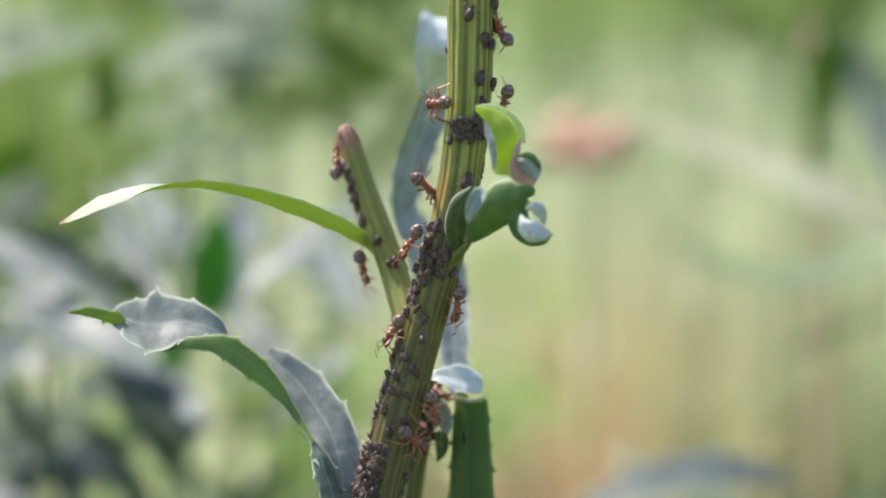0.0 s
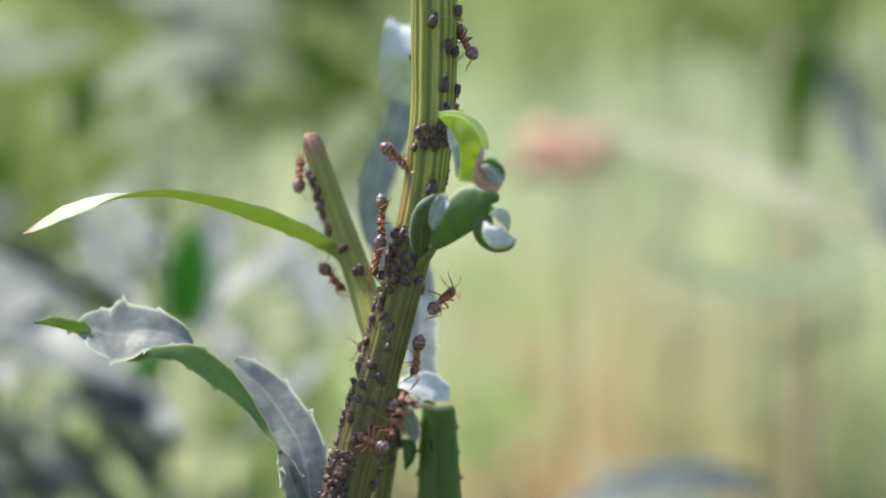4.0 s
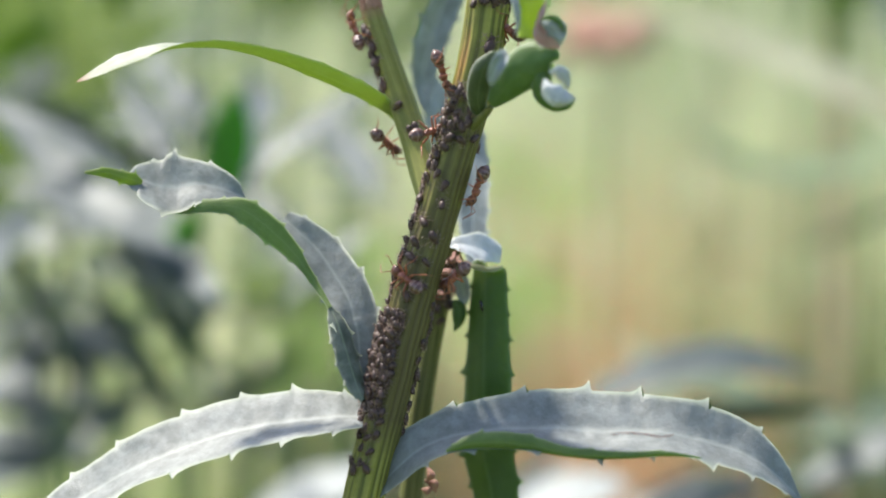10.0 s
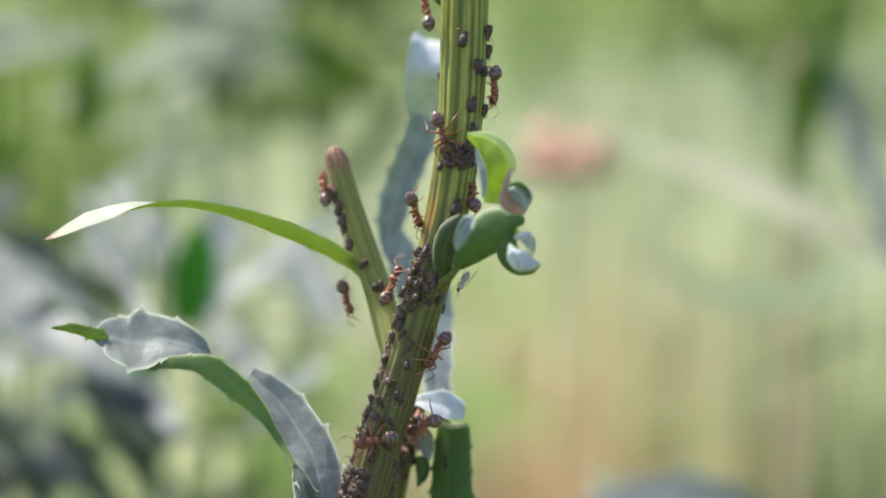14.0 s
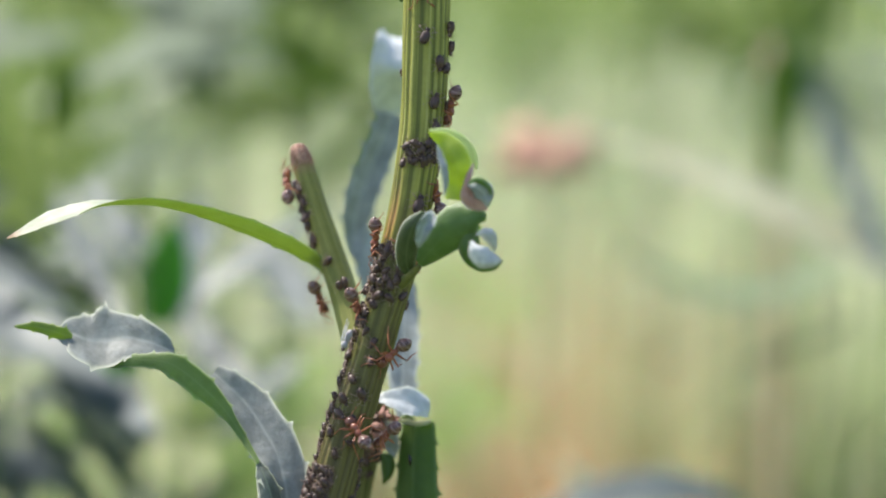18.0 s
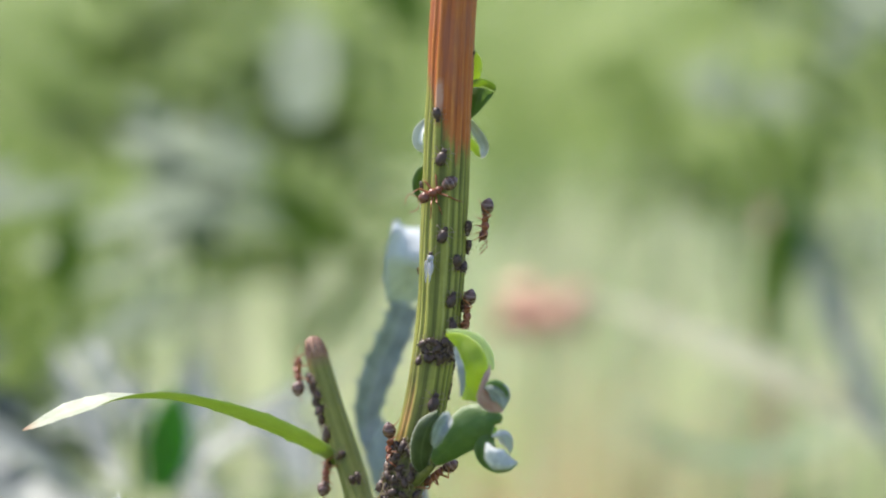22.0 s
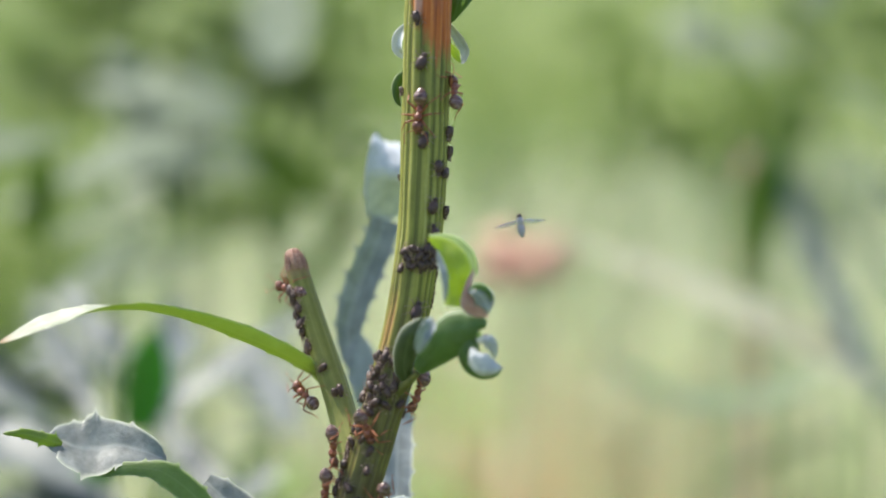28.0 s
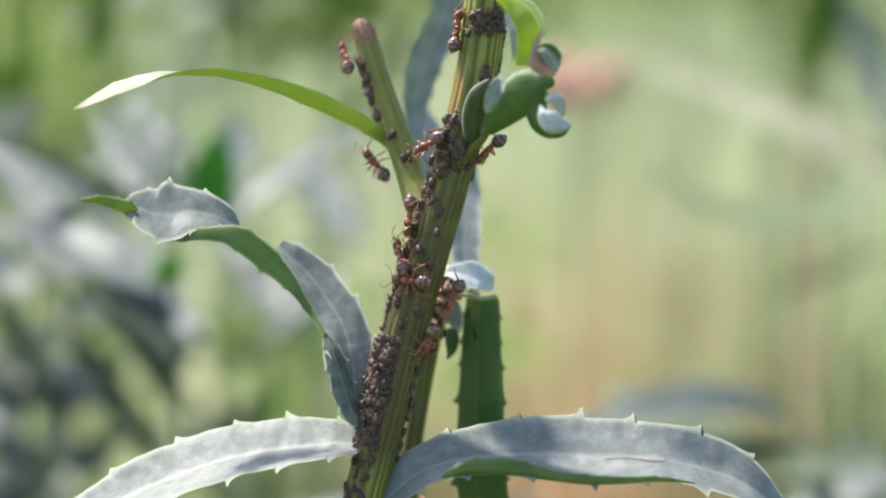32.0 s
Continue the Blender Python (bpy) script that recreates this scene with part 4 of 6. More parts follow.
back_plant((330, 4200, 110), (330, 250), 110, [
    (BACK, arc(300, 560, 179, 320, 112, 80, 150, 0, 148)),
    (BRIGHT, arc(366, 560, 388, 375, 105, 135, 20, 0)),
    (BRIGHT, arc(240, 690, 340, 590, 105, 90, 20, 0)),
    (DARK, arc(30, 415, 300, 530, 104, 90, -60, -10)),
    (BACK, arc(404, 540, 690, 340, 108, 84, -130, 20, 125)),
    (BACK, arc(185, 350, 290, 505, 100, 60, -140, 0, 88)),
    (BACK, arc(-40, 420, 230, 560, 98, 64, -130, 20, 90)),
    (BACK, arc(430, 440, 462, 380, 104, 60, -150, 0, 112)),
    (BACK, arc(620, 620, 470, 760, 118, 80, 130, 10)),
    (LIGHT, arc(440, 1120, 680, 1050, 125, 200, -118, 10)),
    (DARK, arc(190, 680, 345, 880, 104, 90, -60, -10)),
    (BACK, arc(180, 640, 350, 770, 108, 70, -135, 10, 98)),
    (BACK, arc(-40, 399, 299, 600, 115, 110, -130, -60, 85)),
    (BACK, arc(400, 560, 430, 320, 125, 120, 150, 0, 161)),
    (BACK, arc(30, 560, 330, 700, 120, 150, -120, 20, 99)),
    (DARK, arc(179, 660, 359, 860, 112, 120, -60, -10)),
    (BACK, arc(240, 560, 380, 760, 118, 90, -140, -20, 88)),
    (BACK, arc(-23, 431, 195, 507, 122, 80, -130, 10, 111)),
    (DARK, arc(-19, 639, 119, 900, 118, 150, -60, 0)),
    (BACK, arc(39, 600, -120, 800, 125, 160, 140, 30, 95)),
], "blue-grey leafy plant behind, out of focus")
back_plant((60, 4200, 150), (60, 100), 150, [
    (GREY, arc(-60, 139, 250, 60, 165, 130, -130, 20, 177)),
    (OLIVE, arc(170, 230, 215, 90, 170, 100, -30, 0)),
    (GREY, arc(230, 120, 560, 90, 165, 110, -125, 20, 172)),
    (GREY, arc(380, 210, 220, 330, 165, 80, 140, 0, 150)),
    (OLIVE, arc(-20, 330, 90, 250, 160, 110, -50, 10)),
    (GREY, arc(330, 160, 560, 89, 185, 150, -130, 30, 196)),
    (GREY, arc(220, 229, 419, 149, 180, 110, -130, 0, 192)),
    (GREY, arc(280, 90, 470, 30, 180, 100, -130, 10, 189)),
    (BACK, arc(-40, 820, 259, 900, 150, 170, -120, 60, 138)),
    (BACK, arc(99, 760, 220, 640, 150, 120, -100, 0, 168)),
    (BACK, arc(-58, 917, 239, 852, 140, 150, -125, 50, 150)),
    (DARK, arc(281, 1010, 538, 806, 150, 130, -60, 0)),
    (BACK, arc(-77, 1079, 141, 975, 130, 200, -125, 0, 146)),
    (DARK, arc(158, 735, 321, 1012, 130, 130, -50, 0)),
], "tall grey-green leafy plant behind, out of focus")
back_plant((520, 4200, 210), (480, -420), 210, [
    (GREY, arc(603, -74, 598, -262, 205, 240, 180, 0, 275)),
    (GREY, arc(352, -289, 397, -453, 225, 110, -150, 0, 250)),
    (GREY, arc(262, -32, 562, 70, 200, 120, -125, 30, 185)),
    (OLIVE, arc(710, -398, 815, -217, 240, 170, -40, 0)),
    (GREY, arc(133, 188, 415, 123, 200, 150, -120, 30, 210)),
    (OLIVE, arc(127, -447, 274, -248, 220, 140, -40, 0)),
    (GREY, arc(237, 340, 498, 237, 190, 130, -130, 0, 205)),
    (OLIVE, arc(560, 60, 720, 180, 230, 170, -40, 0)),
    (OLIVE, arc(640, 329, 780, 119, 230, 110, -40, 0)),
    (BACK, arc(560, 419, 640, 560, 150, 130, -140, 0, 129)),
    (BACK, arc(419, 560, 560, 720, 160, 130, -140, 0, 136)),
], "grey-green leafy plant further back, out of focus")
back_plant((1700, 4200, 230), (1500, -420), 230, [
    (GREY, arc(1532, -207, 1665, -354, 230, 150, -140, 0, 252)),
    (GREY, arc(1310, -109, 1512, -175, 235, 110, -130, 10, 245)),
    (OLIVE, arc(1473, 204, 1502, -67, 220, 90, -30, 0)),
    (BACK, arc(1650, 440, 1480, 50, 180, 120, 150, 0, 236)),
    (OLIVE, arc(1450, 230, 1455, 40, 190, 120, 20, 0)),
    (GREY, arc(1734, 20, 1563, -66, 230, 130, 120, 20, 243)),
    (GREY, arc(1745, 336, 1553, 100, 210, 90, 130, 0, 245)),
    (OLIVE, arc(1449, 329, 1429, 89, 225, 90, 30, 0)),
    (GREY, arc(1589, 259, 1480, 19, 220, 100, 150, 0, 256)),
    (DARK, arc(1600, 540, 1360, 639, 200, 70, 60, 0)),
    (GREY, arc(1358, -393, 1491, -500, 250, 150, -130, 0, 266)),
], "grey-green leafy plant at the side, out of focus")
back_plant((1250, 4200, 120), (1260, 900), 120, [
    (BACK, arc(1030, 908, 1420, 862, 118, 120, -140, 50)),
    (FRESH, arc(1110, 862, 1400, 830, 121, 60, -40, 16)),
    (GREY, arc(1027, 890, 1376, 914, 125, 130, -118, 30)),
    (LIGHT, arc(890, 1120, 1100, 1060, 118, 200, -118, 10)),
    (BACK, arc(1100, 1110, 1340, 1060, 122, 180, -118, 10)),
    (DARK, arc(1150, 945, 1460, 915, 112, 90, -40, 0)),
    (BACK, arc(1620, 960, 1380, 1080, 118, 130, 125, 20)),
    (GREY, arc(1379, 1055, 1595, 911, 118, 150, -130, 0, 140)),
    (BACK, arc(882, 1081, 980, 999, 140, 100, -120, 0, 152)),
    (BACK, arc(543, 1106, 701, 983, 150, 120, -120, 10, 168)),
], "low blue-grey leafy plant behind, out of focus")


# further foliage: middle (a, b, c), reach, number of leaves
CLUMPS = [
    (100, 559, 130, 170, 8, BACK, "grey-green leafy plant behind, out of focus"),
    (289, 420, 120, 130, 8, BACK, "grey-green leafy plant behind, out of focus"),
    (420, 110, 190, 150, 12, GREY, "grey-green leafy plant behind, out of focus"),
    (60, 89, 180, 130, 8, GREY, "grey-green leafy plant behind, out of focus"),
    (87, 647, 130, 150, 6, BACK, "grey-green leafy plant behind, out of focus"),
    (81, 995, 140, 180, 12, BACK, "grey-green leafy plant behind, out of focus"),
    (402, 24, 200, 170, 12, GREY, "grey-green leafy plant behind, out of focus"),
    (605, -187, 215, 95, 6, GREY, "grey-green leafy plant behind, out of focus"),
    (359, -371, 225, 90, 6, GREY, "grey-green leafy plant behind, out of focus"),
    (1593, -270, 230, 170, 14, GREY, "grey-green leafy plant behind, out of focus"),
    (1391, -132, 235, 150, 9, GREY, "grey-green leafy plant behind, out of focus"),
    (570, 469, 150, 110, 7, BACK, "grey-green leafy plant behind, out of focus"),
    (1226, 900, 125, 170, 5, GREY, "grey-green leafy plant behind, out of focus"),
    (1477, 993, 120, 140, 9, GREY, "grey-green leafy plant behind, out of focus"),
    (1529, 90, 230, 110, 7, GREY, "grey-green leafy plant behind, out of focus"),
    (1664, 158, 210, 110, 6, GREY, "grey-green leafy plant behind, out of focus"),
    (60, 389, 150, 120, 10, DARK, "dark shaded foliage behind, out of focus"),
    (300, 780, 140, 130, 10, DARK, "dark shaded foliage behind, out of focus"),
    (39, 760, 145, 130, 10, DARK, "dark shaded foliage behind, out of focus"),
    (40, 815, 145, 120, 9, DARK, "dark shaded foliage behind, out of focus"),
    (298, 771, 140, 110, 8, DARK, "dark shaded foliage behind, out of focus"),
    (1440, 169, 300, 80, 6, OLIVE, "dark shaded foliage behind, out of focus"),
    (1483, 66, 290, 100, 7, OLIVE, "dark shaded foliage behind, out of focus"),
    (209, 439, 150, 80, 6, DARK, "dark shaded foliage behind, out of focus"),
    (200, 150, 210, 120, 8, OLIVE, "olive-green foliage far behind, out of focus"),
    (620, 129, 250, 200, 20, OLIVE, "olive-green foliage far behind, out of focus"),
    (599, 199, 230, 150, 14, OLIVE, "olive-green foliage far behind, out of focus"),
    (410, 183, 220, 120, 9, OLIVE, "olive-green foliage far behind, out of focus"),
    (754, -250, 300, 190, 20, OLIVE, "olive-green foliage far behind, out of focus"),
    (170, -500, 300, 150, 9, OLIVE, "olive-green foliage far behind, out of focus"),
    (420, -330, 330, 170, 11, OLIVE, "olive-green foliage far behind, out of focus"),
    (223, -67, 320, 240, 20, OLIVE, "olive-green foliage far behind, out of focus"),
    (1231, -87, 290, 110, 8, OLIVE, "olive-green foliage far behind, out of focus"),
    (221, -84, 230, 140, 9, OLIVE, "olive-green foliage far behind, out of focus"),
    (1410, -429, 290, 130, 8, OLIVE, "olive-green foliage far behind, out of focus"),
    (1250, 40, 300, 160, 9, OLIVE, "olive-green foliage far behind, out of focus"),
    (330, -180, 330, 220, 16, OLIVE, "olive-green foliage far behind, out of focus"),
    (620, -80, 330, 220, 20, OLIVE, "olive-green foliage far behind, out of focus"),
    (470, -240, 330, 150, 10, OLIVE, "olive-green foliage far behind, out of focus"),
    (1470, -6, 300, 190, 14, OLIVE, "olive-green foliage far behind, out of focus"),
    (1416, -330, 330, 240, 16, OLIVE, "olive-green foliage far behind, out of focus"),
    (1640, -120, 330, 240, 16, OLIVE, "olive-green foliage far behind, out of focus"),
    (465, 583, 170, 110, 8, GREY, "grey-green leafy plant behind, out of focus"),
    (590, 560, 165, 90, 6, BACK, "grey-green leafy plant behind, out of focus"),
    (420, 740, 180, 120, 9, OLIVE, "olive-green foliage far behind, out of focus"),
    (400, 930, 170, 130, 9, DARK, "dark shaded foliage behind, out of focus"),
    (506, 660, 185, 110, 8, GREY, "grey-green leafy plant behind, out of focus"),
    (640, 32, 330, 220, 18, OLIVE, "olive-green foliage far behind, out of focus"),
    (409, -49, 330, 200, 14, OLIVE, "olive-green foliage far behind, out of focus"),
    (500, 215, 260, 130, 12, OLIVE, "olive-green foliage far behind, out of focus"),
    (1255, 10, 290, 110, 10, OLIVE, "olive-green foliage far behind, out of focus"),
    (1180, -130, 290, 120, 9, OLIVE, "olive-green foliage far behind, out of focus"),
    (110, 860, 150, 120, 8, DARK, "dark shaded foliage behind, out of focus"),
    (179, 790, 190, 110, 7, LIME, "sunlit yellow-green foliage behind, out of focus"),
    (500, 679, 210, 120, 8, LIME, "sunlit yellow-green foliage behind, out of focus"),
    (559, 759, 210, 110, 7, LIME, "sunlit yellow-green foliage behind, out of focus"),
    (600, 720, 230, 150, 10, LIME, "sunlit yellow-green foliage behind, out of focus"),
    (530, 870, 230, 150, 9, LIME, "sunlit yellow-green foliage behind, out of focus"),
    (1385, 80, 300, 160, 12, OLIVE, "olive-green foliage far behind, out of focus"),
    (1530, 170, 300, 120, 8, OLIVE, "olive-green foliage far behind, out of focus"),
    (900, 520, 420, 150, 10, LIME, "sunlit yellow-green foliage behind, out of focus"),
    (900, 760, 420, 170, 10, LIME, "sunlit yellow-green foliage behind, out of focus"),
]

def clump(a, b, c, reach, count, skins, label, seed):
    """A leafy crown on a slim stalk from the ground: its leaves spread unevenly round the middle."""
    rng = random.Random(seed)
    rows = []
    for _ in range(count):
        w, d = rng.uniform(0, 2 * math.pi), reach * rng.uniform(0.1, 0.9)
        a0, b0 = a + math.cos(w) * d * 0.6, b + math.sin(w) * d * 0.5
        go, ln = rng.uniform(-0.6, 3.74), reach * rng.uniform(0.6, 1.1)
        a1, b1 = a0 + math.cos(go) * ln, b0 - math.sin(go) * ln * 0.8
        side = -1 if a1 > a0 else 1
        deep, wide, turn, sag = c + rng.uniform(-12, 25), reach * rng.uniform(0.4, 0.7), rng.uniform(92, 128), ln * rng.uniform(0, 0.2)
        steep = min(1.0, abs(b1 - b0) / (abs(a1 - a0) + 1))
        rows.append((skins, arc(a0, b0, a1, b1, deep, wide, side * (turn + 30 * steep), sag, deep + 0.16 * steep * (b0 - b1))))
    back_plant((a + rng.uniform(-80, 80), 4200, c), (a, b), c, rows, label)


for i, row in enumerate(CLUMPS):
    clump(*row, 100 + i)


def flower():
    """A faded salmon-pink flower head on its stalk, far out of focus."""
    owner = new("flower")
    low = at(1060, 4000, 240)
    low.z = GROUND_Z
    owner.location = low
    tagged(owner, "faded salmon-pink flower head in the meadow", "flower")
    q = tube("stalk", [(1040, 262, 240, 8), (1045, 600, 240, 9), (1060, 4300, 240, 12)], 8, STALK, None, 0, 0, "", False, 8)
    q.parent, q.matrix_parent_inverse = owner, Matrix.Translation(-low)
    rng = random.Random(4)
    mid = at(1040, 252, 240)
    for i in range(26):
        bm = bmesh.new()
        bmesh.ops.create_icosphere(bm, subdivisions=1, radius=1.0)
        w = rng.uniform(0, 2 * math.pi)
        ln = rng.uniform(0.5, 1.0)
        way = (RIGHT * math.cos(w) * 1.5 + NEAR * math.sin(w) * 1.2 + UP * rng.uniform(-0.75, 0.85)).normalized()
        bm.transform(Matrix.Translation(mid + way * 0.0078 * ln - low) @ way.to_track_quat("X", "Z").to_matrix().to_4x4() @ Matrix.Diagonal((0.0048, 0.0024, 0.0018, 1)))
        part("petal", bm, PETAL, owner)


PETAL = plain_material("petal", (0.56, 0.27, 0.19), (0.74, 0.45, 0.33), 600.0, 0.6)
flower()


def straw_stalk(rows, label, mat=None):
    """A bent dry culm with its swollen nodes."""
    owner = new("dry_stalk")
    low = at(*rows[-1][:3])
    low.z = GROUND_Z
    owner.location = low
    mat = mat or DRY
    parts = [tube("culm", rows, 10, mat, None, 0, 0, "", False, 8)]
    for r in rows[1:-1:2]:
        bm = bmesh.new()
        bmesh.ops.create_icosphere(bm, subdivisions=2, radius=r[3] * STEP * 1.2)
        bm.transform(Matrix.Translation(at(*r[:3])))
        parts.append(part("node", bm, mat, None))
    for q in parts:
        q.parent, q.matrix_parent_inverse = owner, Matrix.Translation(-low)
    return tagged(owner, label, "dry stalk", "dry stalks behind")


DRY = leaf_material("dry_stalk", (0.62, 0.60, 0.42), (0.80, 0.77, 0.58), (0.8, 0.77, 0.6), (0.8, 0.77, 0.6), (0.85, 0.82, 0.58), 0.5, 0.6, 300.0, 0.2)
LEAF_GLAUCOUS = leaf_material("glaucous_blade", (0.24, 0.32, 0.20), (0.34, 0.42, 0.28), (0.4, 0.46, 0.3), (0.4, 0.46, 0.3), (0.4, 0.55, 0.26), 0.45, 0.55, 300.0, 0.3)
RUSTY = plain_material("rusty_stalk", (0.60, 0.34, 0.21), (0.78, 0.52, 0.37), 500.0, 0.6)
STALK_PALE = plain_material("grey_green_stalk", (0.26, 0.32, 0.18), (0.40, 0.46, 0.30), 500.0, 0.6)
culm = straw_stalk([(1110, 215, 202, 5), (1217, 250, 202, 7), (1318, 288, 202, 9), (1420, 328, 202, 10), (1522, 376, 202, 11), (1663, 456, 202, 12), (2250, 1500, 200, 16), (2500, 4300, 200, 18)], "pale dry grass stalk and blade that bend over")
back_leaf(culm, [(1100, 212, 200, 16, -132), (1217, 246, 200, 84, -132), (1318, 282, 200, 124, -132), (1420, 322, 200, 150, -132), (1522, 370, 200, 160, -132), (1663, 450, 200, 140, -132), (1900, 640, 200, 20, -132)], 71, (DRY, DRY))
bent = straw_stalk([(1190, 418, 205, 6), (1295, 480, 205, 9), (1395, 498, 205, 10), (1495, 474, 205, 10), (1593, 421, 205, 11), (1800, 500, 205, 14), (2200, 4300, 205, 18)], "grey-green bent blade in the meadow", STALK_PALE)
back_leaf(bent, [(1180, 408, 203, 16, -130), (1240, 456, 203, 70, -130), (1310, 484, 203, 100, -130), (1395, 494, 203, 110, -130), (1495, 472, 203, 105, -130), (1600, 420, 203, 90, -130), (1700, 360, 203, 10, -130)], 72, (LEAF_GLAUCOUS, LEAF_GLAUCOUS))
straw_stalk([(1446, 150, 230, 14), (1442, 200, 230, 40), (1440, 270, 230, 46), (1450, 340, 230, 24), (1540, 4000, 230, 14)], "reddish dry dock stalk in the meadow", RUSTY)

# ---- ants and aphids ----
def gaster_material():
    """A dark brown shell with paler, silvery rings where its plates meet."""
    m, n, l, b = material("ant_gaster")
    co = n.new("ShaderNodeTexCoord")
    xyz = n.new("ShaderNodeSeparateXYZ")
    l.new(co.outputs["Object"], xyz.inputs[0])
    ring = calc(n, l, "POWER", calc(n, l, "MULTIPLY_ADD", calc(n, l, "SINE", calc(n, l, "MULTIPLY", xyz.outputs[0], 15000.0)), 0.5, 0.5), 6.0)
    grain = tex(n, l, 2500.0, 5.0, 0.65)
    col = ramp(n, l, grain, (0.35, (0.08, 0.034, 0.026)), (0.65, (0.19, 0.088, 0.066)))
    l.new(mixed(n, l, calc(n, l, "MULTIPLY", ring, 0.55), col, (0.40, 0.28, 0.24)), b.inputs["Base Color"])
    l.new(calc(n, l, "MULTIPLY_ADD", grain, 0.3, 0.15), b.inputs["Roughness"])
    b.inputs["Specular IOR Level"].default_value = 0.7
    bumped(n, l, b, calc(n, l, "ADD", grain, calc(n, l, "MULTIPLY", ring, -1.5)), 0.00003)
    return m


ANT_DARK = gaster_material()
ANT_RED = plain_material("ant_red", (0.19, 0.055, 0.03), (0.38, 0.13, 0.075), 2500.0, 0.35, 0.00003)
ANT_HEAD = plain_material("ant_head", (0.11, 0.036, 0.022), (0.25, 0.09, 0.055), 2500.0, 0.34, 0.00003)
ANT_LEG = plain_material("ant_leg", (0.24, 0.07, 0.03), (0.44, 0.16, 0.07), 2500.0, 0.4, 0.00001)
APHID = plain_material("aphid_skin", (0.045, 0.025, 0.019), (0.135, 0.074, 0.056), 2600.0, 0.5, 0.00003)
APHID_LEG = plain_material("aphid_leg", (0.20, 0.13, 0.09), (0.42, 0.30, 0.22), 2600.0, 0.5, 0.00001)
MM = 0.001


def blob(centre, size, pinch=0.0, tilt=0.0, sub=3, knobs=0.0):
    """A rounded body piece, in millimetres; pinch narrows its rear end to a point."""
    bm = bmesh.new()
    bmesh.ops.create_icosphere(bm, subdivisions=sub, radius=1.0)
    for v in bm.verts:
        x, y, z = v.co
        f = 1 - pinch * max(0.0, -x) ** 1.5 - 0.3 * pinch * max(0.0, x) ** 2
        ring = 1 + knobs * math.sin(x * 9)
        v.co = (x * size[0], y * size[1] * f * ring, z * size[2] * f * ring)
    bm.transform(Matrix.Diagonal((MM, MM, MM, 1)) @ Matrix.Translation(centre) @ Matrix.Rotation(radians(tilt), 4, "Y"))
    return bm


def limb(points, radii, sides=6):
    """A jointed limb through points in millimetres."""
    verts, faces = [], []
    pts = [Vector(p) for p in points]
    for i, (p, r) in enumerate(zip(pts, radii)):
        t = (pts[min(i + 1, len(pts) - 1)] - pts[max(i - 1, 0)]).normalized()
        x = t.orthogonal().normalized()
        y = t.cross(x)
        verts += [(p + (x * math.cos(2 * math.pi * k / sides) + y * math.sin(2 * math.pi * k / sides)) * r) * MM for k in range(sides)]
    for i in range(len(pts) - 1):
        faces += [(i * sides + k, i * sides + (k + 1) % sides, (i + 1) * sides + (k + 1) % sides, (i + 1) * sides + k) for k in range(sides)]
    faces += [tuple(range(sides)), tuple(range((len(pts) - 1) * sides, len(pts) * sides))]
    return verts, faces


def limb_part(name, hip, points, radii, mat, parent):
    verts, faces = limb(points, radii)
    ob = mesh_object(name, verts, faces, [mat], parent)
    ob.location = Vector(hip) * MM
    return ob


